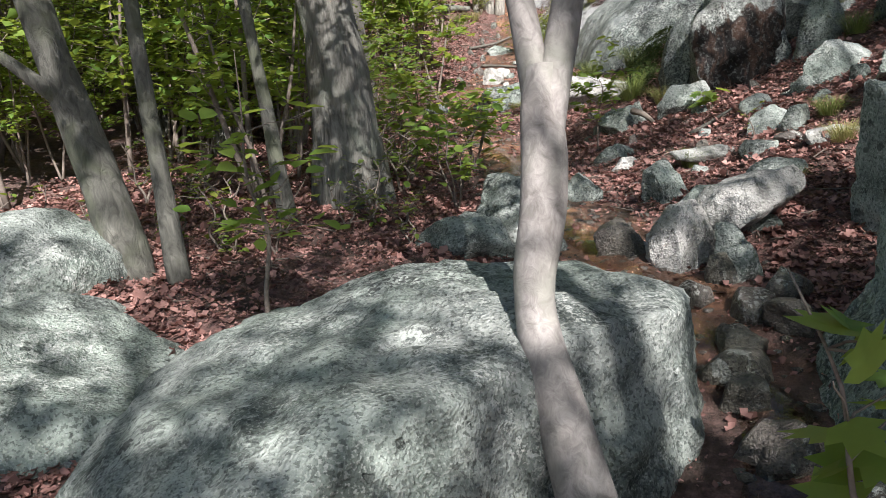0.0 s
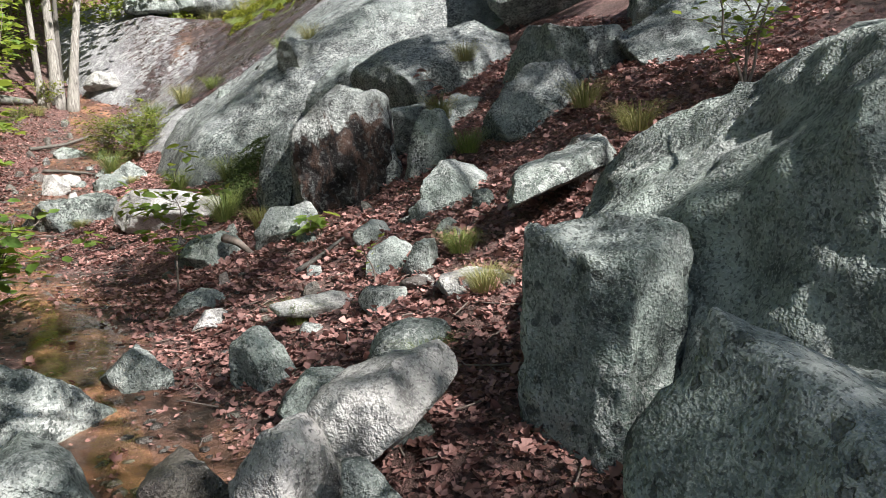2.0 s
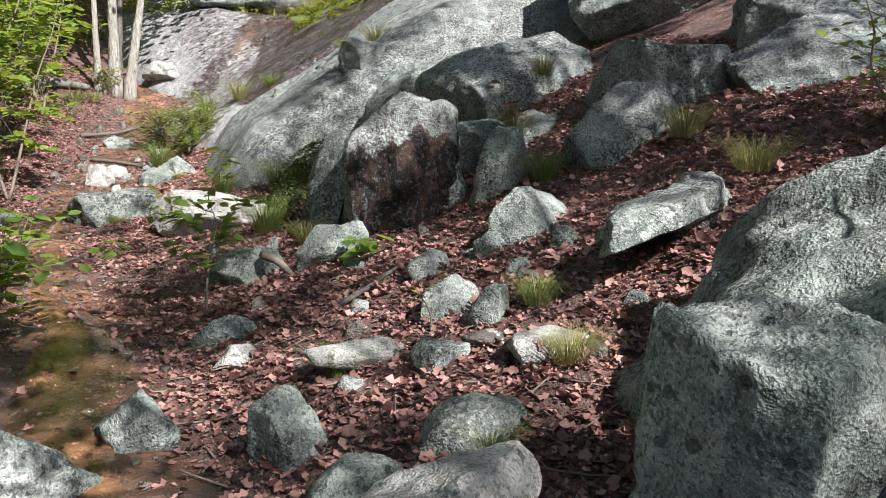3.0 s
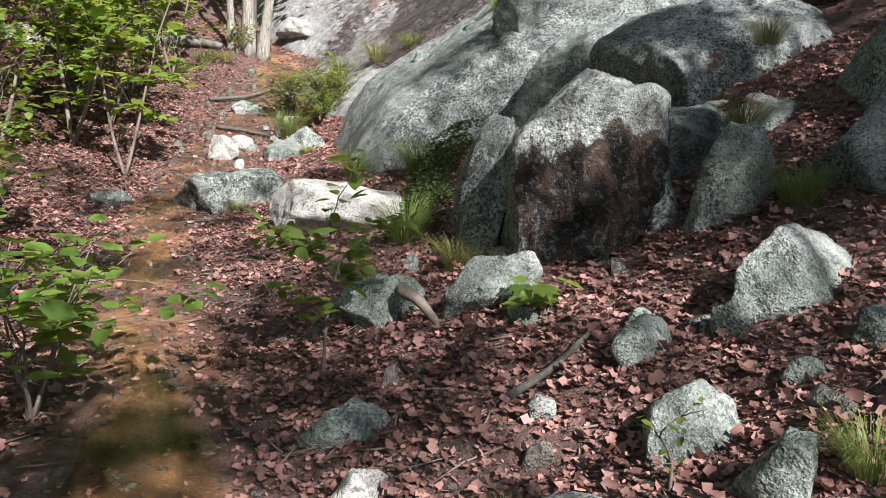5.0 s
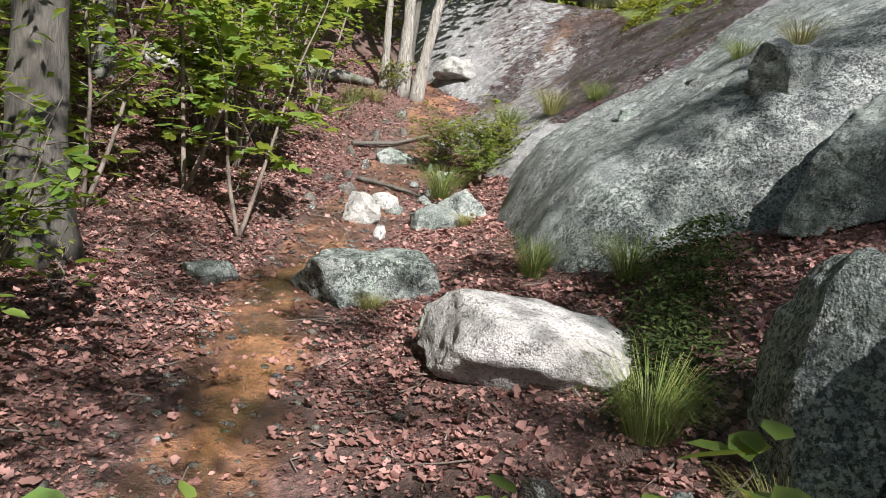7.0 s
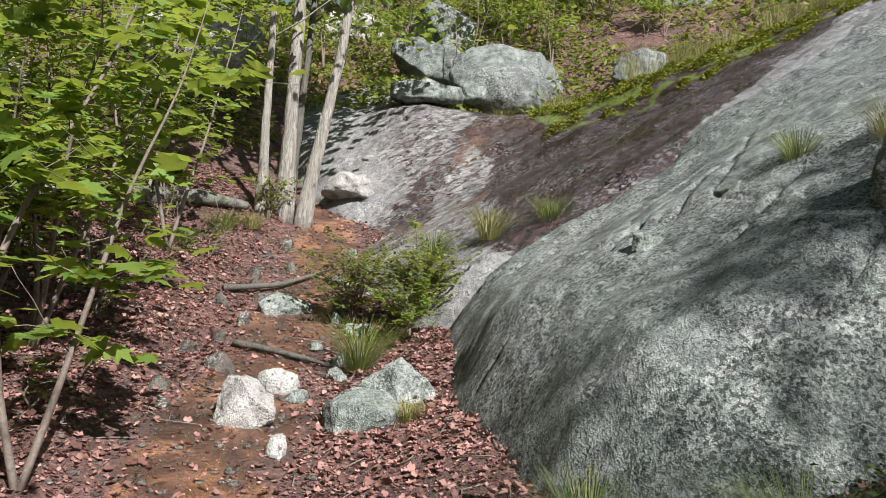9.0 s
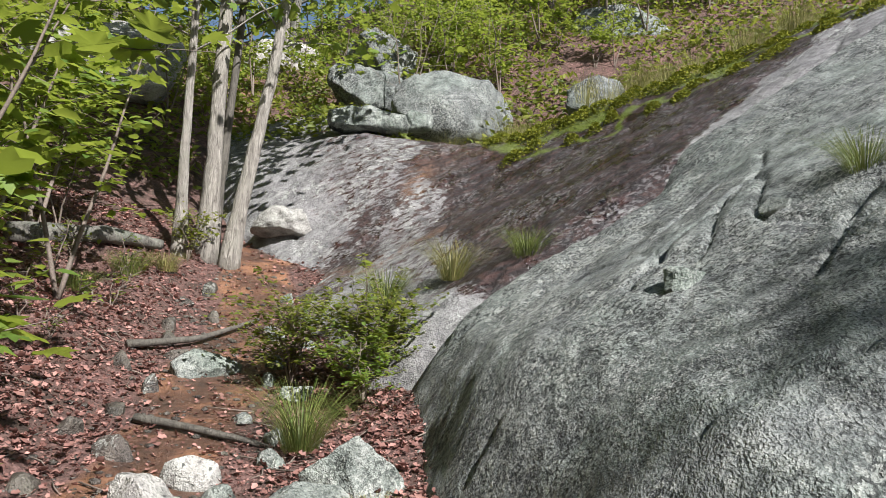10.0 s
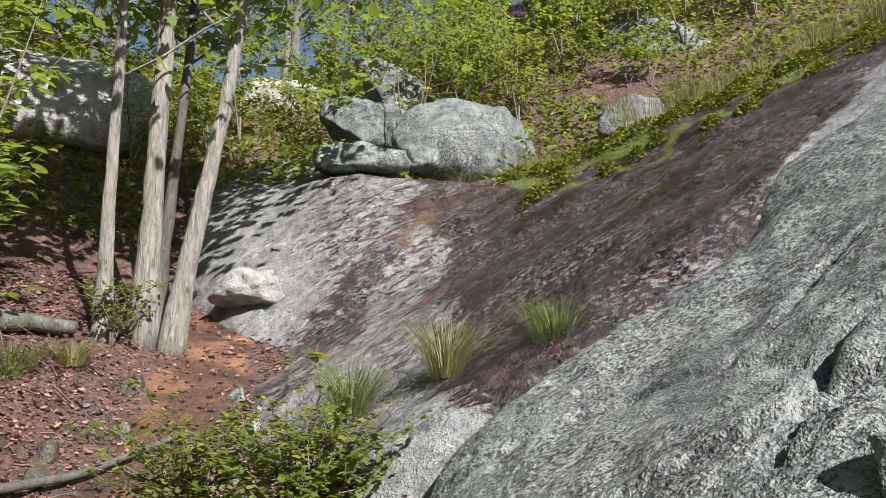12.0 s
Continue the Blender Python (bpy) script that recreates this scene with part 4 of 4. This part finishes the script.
# clump of pale trunks at the head of the trail
for px, py, le, r, h, sd in ((1.38, 18.4, (0.15, 0.02), 0.085, 7, 211), (1.16, 18.5, (0.0, 0.02), 0.1, 8, 212), (0.86, 18.2, (-0.01, 0.0), 0.06, 6, 213), (1.22, 18.8, (0.05, 0.04), 0.06, 7, 215)):
    tree("tree", "dark trunk in a clump at the head of the trail" if sd == 215 else "pale sunlit trunk in a clump at the head of the trail", px, py, h, r, sd, MAT_DARKBARK if sd == 215 else MAT_ASH, MAT_YOUNG, le, 0.36, 1500, 0.13, 0.3, 1, "lobed", "pale trunk clump")

# the wood: a few kinds, many trees
KINDS = [tree("tree", "woodland tree with a loose green crown", -6 - 3 * i, 8 + 4 * i, 9 + i, 0.13 + 0.03 * i, 220 + i, (MAT_DARKBARK, MAT_OAK, MAT_BEECH)[i], MAT_GREEN, (0.02, 0.0), 0.2, 6500, 0.13, 0.34, 2, "spear", "woodland trees") for i in range(3)]
# unseen trees beside and behind the walk, added and turned to dapple the sunlight
SHADE_TREE = tree("tree", "unseen tall tree with an open crown, added to cast dappled shade", 2.0, -13.0, 11, 0.16, 226, MAT_OAK, MAT_GREEN, (0.0, 0.0), 0.42, 2700, 0.15, 0.34, 2, "broad", "woodland trees", clumps=34)
rng = np.random.RandomState(77)
for px, py, turn, size in ((2.4, -4.2, 265, 1.0), (6.4, -8.2, 104, 0.9), (1.6, -6.6, 295, 1.0), (6.4, -1.0, 33, 0.9), (6.4, -4.2, 264, 1.0), (4.0, -5.0, 133, 0.7), (8.0, -1.0, 57, 0.9)):
    copy_thing(SHADE_TREE, pose(px, py, gz(px, py) - 0.1, 0, 0, turn) @ Matrix.Scale(size, 4))
spots = []
for i in range(30):
    spots.append((-3.6 - 11 * rng.rand(), 5 + 20 * rng.rand()))
for i in range(44):
    spots.append((-10 + 34 * (i + rng.rand()) / 44, 26 + 9 * rng.rand()))
for i in range(14):
    spots.append((-2.2 - 5 * rng.rand(), 7 + 9 * rng.rand()))
for i, (px, py) in enumerate(spots):
    copy_thing(KINDS[i % 3], pose(px, py, gz(px, py) - 0.1, 0, 0, 360 * rng.rand()) @ Matrix.Scale((0.5 if 30 <= i < 74 else 0.55) + 0.42 * rng.rand(), 4))

SAPS = [sapling("sapling", "leafy green sapling in the understorey", -3 - i, 9 + i, 1.6 + 0.5 * i, 230 + i, MAT_YOUNG, 520, 0.1, "broad", (0.05, 0), 2, 0.4, group="understorey saplings") for i in range(3)]
spots = []
for i in range(70):
    y = 4.5 + 15 * rng.rand()
    spots.append((float(path_x(y)) - 1.7 - 5.5 * rng.rand() ** 1.3, y))
for i in range(45):
    spots.append((-6 + 20 * rng.rand(), 22.2 + 5.5 * rng.rand()))
for i in range(34):
    spots.append((5 + 10 * rng.rand(), 21.6 + 5.0 * rng.rand()))
for i in range(45):
    spots.append((-1.7 - 5 * rng.rand(), 5.6 + 7 * rng.rand()))
for i, (px, py) in enumerate(spots):
    copy_thing(SAPS[i % 3], pose(px, py, gz(px, py), 0, 0, 360 * rng.rand()) @ Matrix.Scale(0.6 + 0.8 * rng.rand(), 4))

SEEDS = [sapling("seedling", "small green seedling in the leaf litter", -0.9 - 0.3 * i, 5.6 + i, 0.22 + 0.08 * i, 240 + i, (MAT_YOUNG, MAT_SHRUB, MAT_GREEN)[i], 34, 0.05, "oval", (0, 0), 2, 0.6, "seedling", group="seedlings") for i in range(3)]
for i in range(110):
    y = 4.0 + 14 * rng.rand() ** 1.2
    px = float(path_x(y)) - 0.8 - 2.4 * rng.rand()
    copy_thing(SEEDS[i % 3], pose(px, y, gz(px, y), 0, 0, 360 * rng.rand()) @ Matrix.Scale(0.6 + 0.9 * rng.rand(), 4))

# plants that stand close to the trail
sapling("sapling", "maple sapling with broad bright leaves", 0.88, 1.25, 1.15, 301, MAT_YOUNG, 60, 0.11, "lobed", (-0.02, 0.0), 2, 0.26, z=0.1)
sapling("sapling", "thin sapling with oval bright leaves", -0.85, 3.1, 1.25, 302, MAT_YOUNG, 70, 0.11, "oval", (0.05, -0.05), 1, 0.45)
sapling("shrub", "leafy green shrub at the foot of a trunk", 0.0, 5.3, 0.75, 303, MAT_YOUNG, 190, 0.09, "oval", (0.05, 0), 3, 0.7, "shrub")
sapling("shrub", "leafy green shrub beside the trail", -0.35, 6.0, 0.8, 304, MAT_GREEN, 190, 0.09, "oval", (0.05, 0), 3, 0.7, "shrub")
sapling("sapling", "thin dark-leaved sapling standing by a stone", 1.36, 7.15, 0.75, 305, MAT_GREEN, 190, 0.09, "oval", (0.05, 0.1), 1, 0.85)
sapling("shrub", "shrub with broad toothed leaves over the mud", 0.18, 6.95, 0.75, 306, MAT_YOUNG, 230, 0.115, "oval", (0.06, -0.05), 5, 0.95, "shrub")
sapling("shrub", "dense green shrub beside the trail", -0.45, 7.8, 0.8, 307, MAT_GREEN, 240, 0.1, "oval", (0.05, 0.0), 4, 0.55, "shrub")
sapling("shrub", "dense green shrub with broad leaves", -0.9, 8.4, 1.1, 308, MAT_YOUNG, 240, 0.1, "oval", (0.05, 0.0), 4, 0.55, "shrub")
sapling("sapling", "tall sapling with sunlit lobed leaves", -0.45, 15.1, 2.7, 309, MAT_YOUNG, 420, 0.12, "lobed", (0.06, 0), 2, 0.32)
sapling("sapling", "tall sapling with sunlit oval leaves", 0.0, 16.3, 2.8, 310, MAT_YOUNG, 420, 0.11, "oval", (0.03, 0), 2, 0.32)
sapling("sapling", "tall leafy sapling beside the trail", -0.75, 12.8, 3.1, 311, MAT_YOUNG, 900, 0.12, "lobed", (0.12, 0.03), 2, 0.34)
sapling("sapling", "leafy sapling beside the trail", -0.9, 14.2, 2.3, 312, MAT_GREEN, 420, 0.1, "oval", (0.05, 0.03), 3, 0.36)
sapling("sapling", "leafy sapling arching over the trail edge", -0.5, 13.7, 2.6, 320, MAT_YOUNG, 600, 0.12, "oval", (0.1, 0.0), 3, 0.36)
sapling("sapling", "spreading sapling with dappled leaves", -1.3, 12.0, 2.6, 321, MAT_YOUNG, 600, 0.11, "oval", (0.1, 0.05), 3, 0.4)
sapling("shrub", "leafy shrub under the trees", -0.75, 9.2, 1.2, 322, MAT_YOUNG, 420, 0.09, "oval", (0.05, 0.0), 4, 0.5, "shrub")
sapling("shrub", "tangle of leafy sprouts at the foot of pale trunks", 0.95, 18.1, 0.6, 324, MAT_SHRUB, 420, 0.05, "oval", (0.0, 0.0), 7, 0.6, "shrub")
sapling("sapling", "thin leafless sapling among the boulders", 4.3, 21.9, 2.2, 325, MAT_SHRUB, 40, 0.05, "oval", (0.05, 0.0), 3, 0.5, z=5.2)
sapling("shrub", "low shrub with yellow-green leaves at the foot of the slab", 1.7, 15.25, 0.62, 313, MAT_SHRUB, 2600, 0.04, "oval", (0, 0), 12, 1.05, "shrub", z=1.5)
sapling("shrub", "low green shrub over the edge of the rock dome", 2.15, 14.85, 0.55, 314, MAT_SHRUB, 2600, 0.042, "oval", (0.1, 0), 12, 1.1, "shrub", z=1.6)
sapling("shrub", "low green shrub trailing over dark soil", 2.05, 14.5, 0.4, 315, MAT_YOUNG, 1100, 0.04, "oval", (0, 0), 8, 0.9, "shrub", z=1.5)
sapling("seedling", "single sprig with bright leaves on the slab", 2.25, 15.7, 0.7, 316, MAT_YOUNG, 12, 0.09, "lobed", (0.1, 0), 1, 0.25, "seedling", z=1.95)
sapling("shrub", "small leafy shrub on the hillside", 4.5, 5.0, 0.9, 317, MAT_YOUNG, 220, 0.07, "oval", (0, 0), 4, 0.5, "shrub")
sapling("shrub", "small heathy shrub above the stained boulder", 3.3, 8.6, 0.3, 318, MAT_GREEN, 700, 0.03, "oval", (0, 0), 7, 0.9, "shrub", z=1.7)
sapling("seedling", "oak seedling in front of the stained boulder", 2.35, 6.95, 0.2, 319, MAT_YOUNG, 16, 0.12, "lobed", (0, 0), 2, 0.5, "seedling")

sapling("sapling", "arching sapling with large sunlit leaves", -0.15, 12.2, 2.4, 326, MAT_YOUNG, 260, 0.13, "lobed", (0.05, 0.0), 2, 0.3)
sapling("seedling", "oak seedling with russet leaves on the ledge", 3.75, 7.75, 0.45, 327, MAT_DRY, 16, 0.1, "lobed", (0, 0), 1, 0.4, "seedling", z=1.75)
sapling("seedling", "small flowering herb in the litter", 2.2, 5.6, 0.28, 328, MAT_SHRUB, 14, 0.04, "oval", (0, 0), 1, 0.3, "seedling")

# grass and sedge
G = "tuft of arching yellow-green grass"
for k, (px, py, pz, hh, sp, mt) in enumerate(((2.98, 15.5, 2.32, 0.36, 0.3, MAT_GRASS), (3.4, 15.0, 2.5, 0.28, 0.28, MAT_SEDGE), (2.5, 15.75, 2.1, 0.34, 0.35, MAT_SEDGE), (1.6, 14.05, None, 0.42, 0.3, MAT_SEDGE),
                                              (2.05, 11.1, None, 0.32, 0.25, MAT_SEDGE), (2.55, 10.6, None, 0.34, 0.25, MAT_SEDGE), (2.2, 7.95, None, 0.22, 0.2, MAT_GRASS), (2.05, 8.7, None, 0.34, 0.3, MAT_SEDGE),
                                              (2.42, 4.75, None, 0.14, 0.2, MAT_GRASS), (1.95, 4.5, None, 0.12, 0.2, MAT_SEDGE), (1.72, 5.55, None, 0.14, 0.15, MAT_SEDGE), (2.6, 5.3, None, 0.14, 0.2, MAT_SEDGE),
                                              (3.6, 6.9, None, 0.22, 0.25, MAT_SEDGE), (3.75, 7.6, 1.7, 0.25, 0.25, MAT_GRASS), (4.3, 6.3, None, 0.25, 0.3, MAT_GRASS), (4.0, 5.4, None, 0.22, 0.3, MAT_GRASS),
                                              (4.6, 8.6, 2.3, 0.22, 0.3, MAT_GRASS), (0.95, 10.85, None, 0.12, 0.2, MAT_GRASS), (1.75, 13.0, None, 0.14, 0.2, MAT_GRASS), (0.45, 17.2, None, 0.25, 0.4, MAT_SEDGE),
                                              (0.1, 16.6, None, 0.2, 0.4, MAT_SEDGE), (0.75, 17.6, None, 0.22, 0.35, MAT_GRASS), (3.85, 12.35, 2.8, 0.25, 0.2, MAT_SEDGE), (4.1, 11.9, 2.92, 0.25, 0.3, MAT_GRASS))):
    grass_tuft("grass_tuft", G, px, py, gz(px, py) if pz is None else pz, hh, sp, 430, 400 + k, mt)
TUFT = grass_tuft("grass_tuft", "tall dry grass on the top of the slab", 6.2, 19.2, 5.1, 0.5, 0.5, 150, 440, MAT_GRASS, 0.45)
for k in range(34):
    a = rng.rand()
    px = 4.6 + 4.2 * a
    py = 19 - 0.75 * (px - 5) + 0.35 + 1.1 * rng.rand()
    copy_thing(TUFT, pose(px, py, float(slab_top(np.array([px]), np.array([py]))[0]) - 0.02, 0, 0, 360 * rng.rand()) @ Matrix.Scale(0.6 + 0.6 * rng.rand(), 4))


def moss_bed(name, label, pts, size, mat, seed, n=900):
    """Cushions of moss: countless short shoots laid over a lumpy bed."""
    r = np.random.RandomState(seed)
    verts, faces = [], []
    pos = []
    for (px, py, pz, rad) in pts:
        q = r.normal(size=(n, 2)) * rad * 0.45
        pos.append(np.stack([px + q[:, 0], py + q[:, 1], pz + q[:, 0] * 0.66 + q[:, 1] * 0.15 + 0.1 * np.maximum(0, 1 - (q ** 2).sum(1) / rad ** 2)], 1))
    pos = np.concatenate(pos)
    ob = mesh_object(name, *scatter_leaves(pos, size * (0.6 + 0.8 * r.rand(len(pos))), r, "spear", 0.9), mat)
    return tagged(ob, label, "moss", kind="stuff")


pts = []
for k in range(26):
    px = 4.7 + 3.2 * k / 25
    b = -0.12 + 0.1 * math.sin(k * 1.7)
    for off in ((b,) if k % 2 else (b, -0.75 + 0.15 * math.sin(k))):
        py = 19 + (off - (px - 5) * 0.6) / 0.8
        pts.append((px, py, float(slab_top(np.array([px]), np.array([py]))[0]) + 0.0, 0.15 + 0.08 * math.sin(k * 2.9)))
moss_bed("moss", "yellow-green moss along the brow of the wet slab", pts, 0.035, MAT_MOSS, 9)
moss_bed("moss", "dark moss bank beside the stained boulder", [(2.15 + 0.09 * k, 8.9 + 0.2 * k, gz(2.15 + 0.09 * k, 8.9 + 0.2 * k) + 0.03 * k, 0.3) for k in range(8)], 0.03, MAT_DARKMOSS, 10)

# roots, sticks and logs
def stick(name, label, pts, r, seed, mat=None, category="branch"):
    line = smooth_line([(px, py, (gz(px, py) if pz is None else pz) + dz) for px, py, pz, dz in pts], 5)
    ob = mesh_object(name, *tube(line, np.linspace(r, r * 0.5, len(line)), 8, seed, 0.25), mat or MAT_TWIG)
    return tagged(ob, label, category)


stick("root", "bare root lying in the leaf litter", [(1.95, 6.35, None, 0.02), (2.2, 6.45, None, 0.04), (2.5, 6.7, None, 0.0)], 0.018, 1, MAT_DARKBARK, "root")
stick("root", "broken weathered root beside a stone", [(1.78, 7.5, None, 0.2), (1.86, 7.35, None, 0.1), (1.92, 7.2, None, 0.0)], 0.035, 2, MAT_TWIG, "root")
stick("log", "weathered grey branch lying across the trail", [(0.55, 15.9, None, 0.03), (1.1, 16.2, None, 0.06), (1.6, 16.8, None, 0.05)], 0.032, 3, MAT_DARKBARK, "log")
stick("log", "dark wet branch across the trail", [(0.7, 14.6, None, 0.03), (1.1, 14.35, None, 0.04), (1.45, 14.2, None, 0.0)], 0.03, 4, MAT_DARKBARK, "log")
stick("log", "short broken log beside the sedge", [(2.35, 15.0, 1.95, 0.0), (2.5, 15.2, 2.06, 0.02), (2.62, 15.35, 2.14, 0.0)], 0.05, 5, MAT_DARKBARK, "log")
stick("log", "fallen mossy log under the trees", [(-0.6, 17.4, None, 0.08), (0.2, 17.75, None, 0.1), (0.7, 18.0, None, 0.08)], 0.11, 6, MAT_OAK, "log")
stick("branch", "thin bare branch on the boulder", [(3.0, 3.2, 2.02, 0.02), (3.1, 3.3, 2.05, 0.04), (3.15, 3.5, 2.06, 0.02)], 0.01, 7)

# ---- leaf litter ----
rng = np.random.RandomState(5)
n = 150000
lx, ly = -3.5 + 9.5 * rng.rand(n), 1.2 + 18.5 * rng.rand(n) ** 1.45
d = np.abs(lx - path_x(ly))
patch = vnoise(np.stack([lx, ly, 0 * lx], 1) * 1.1, 4)
keep = (rng.rand(n) < 0.06 + 0.12 * ramp(ly, 8.5, 10) + 0.94 * ramp(d + 0.2 * patch, 0.25, 0.75) * ramp(patch, -0.8, 0.1))
lx, ly = lx[keep], ly[keep]
pos = np.stack([lx, ly, ground_at(lx, ly) + 0.003 + 0.014 * rng.rand(len(lx))], 1)
litter = mesh_object("leaf_litter", *scatter_leaves(pos, 0.02 + 0.04 * rng.rand(len(lx)) ** 1.3, rng, "curled", 0.35), MAT_DRY)
tagged(litter, "fallen reddish brown leaves lying on the soil", "leaf litter", kind="stuff")

n = 7000
lx, ly = -2.5 + 7.5 * rng.rand(n), 2.5 + 15 * rng.rand(n) ** 1.3
d = np.abs(lx - path_x(ly))
keep = rng.rand(n) < 0.02 + 0.98 * ramp(d + 0.25 * vnoise(np.stack([lx, ly, 0 * lx], 1) * 1.4, 21), 0.45, 0.9)
lx, ly = lx[keep], ly[keep]
pos = np.stack([lx, ly, ground_at(lx, ly) + 0.01 + 0.02 * rng.rand(len(lx))], 1)
oak_leaves = mesh_object("oak_leaves", *scatter_leaves(pos, 0.035 + 0.04 * rng.rand(len(lx)), rng, "curled", 0.6), MAT_DRY)
tagged(oak_leaves, "curled dry oak leaves on top of the litter", "leaf litter", kind="stuff")

n = 230000
lx, ly = -3.0 + 8.0 * rng.rand(n), 1.5 + 17.0 * rng.rand(n) ** 1.4
d = np.abs(lx - path_x(ly))
keep = rng.rand(n) < 0.08 + 0.92 * ramp(d + 0.25 * vnoise(np.stack([lx, ly, 0 * lx], 1) * 1.4, 22), 0.2, 0.7)
lx, ly = lx[keep], ly[keep]
pos = np.stack([lx, ly, ground_at(lx, ly) + 0.004 + 0.012 * rng.rand(len(lx))], 1)
flakes = mesh_object("leaf_flakes", *scatter_leaves(pos, 0.012 + 0.028 * rng.rand(len(lx)) ** 1.5, rng, "broad", 0.55), MAT_DRY)
tagged(flakes, "crumbled bits of dry leaves between the stones", "leaf litter", kind="stuff")

# undergrowth on the hillside beyond
n = 60000
ux, uy = -9 + 26 * rng.rand(n), 19.5 + 10.5 * rng.rand(n)
keep = (vnoise(np.stack([ux, uy, 0 * ux], 1) * 0.5, 8) > -0.7) & ((ux < 1.0) | (brow(ux, uy) > 0.3))
ux, uy = ux[keep], uy[keep]
hgt = 0.3 * rng.rand(len(ux)) ** 2 * (1 + vnoise(np.stack([ux, uy, 0 * ux], 1) * 0.9, 18))
top = np.where((ux > 0.9) & (ux < 9.4) & (uy < 22.5), np.maximum(ground_at(ux, uy), slab_top(ux, uy)), ground_at(ux, uy))
pos = np.stack([ux, uy, top + 0.02 + hgt], 1)
tagged(mesh_object("undergrowth", *scatter_leaves(pos, 0.09 + 0.1 * rng.rand(len(ux)), rng, "spear", 0.9), MAT_SHRUB), "low green and yellow undergrowth on the hillside", "undergrowth", kind="stuff")

# pebbles
v0, f0 = sphere(1)
n = 2600
px, py = 0.5 + 1.3 * rng.normal(size=n), 1.5 + 17 * rng.rand(n)
px = path_x(py) + 0.55 * rng.normal(size=n)
s = 0.008 + 0.022 * rng.rand(n) ** 3
pos = np.stack([px, py, ground_at(px, py) + 0.2 * s], 1)
jit = 0.7 + 0.6 * rng.rand(n, len(v0), 1)
pv = (pos[:, None, :] + v0[None] * jit * s[:, None, None] * np.array([1.2, 1.0, 0.6])).reshape(-1, 3)
pf = (np.array(f0)[None] + (np.arange(n) * len(v0))[:, None, None]).reshape(-1, 3)
tagged(mesh_object("pebbles", pv, pf, MAT_WETSTONE), "small pebbles and grit on the muddy trail", "pebbles", kind="stuff")

# twigs
parts = []
for k in range(900):
    y = 3.5 + 14 * rng.rand()
    x = float(path_x(y)) + (0.35 + 2.0 * rng.rand()) * (1 if rng.rand() < 0.6 else -1)
    a, ln = rng.rand() * 6.283, 0.08 + 0.3 * rng.rand() ** 2
    ps = [(x + math.cos(a) * ln * u + 0.02 * rng.normal(), y + math.sin(a) * ln * u + 0.02 * rng.normal()) for u in (0, 0.5, 1)]
    zs = ground_at([q[0] for q in ps], [q[1] for q in ps])
    parts.append(tube([(q[0], q[1], z + 0.015) for q, z in zip(ps, zs)], [0.005, 0.004, 0.002], 4))
tagged(mesh_object("twigs", *join(parts), MAT_TWIG), "dead twigs scattered over the leaf litter", "twigs", kind="stuff")
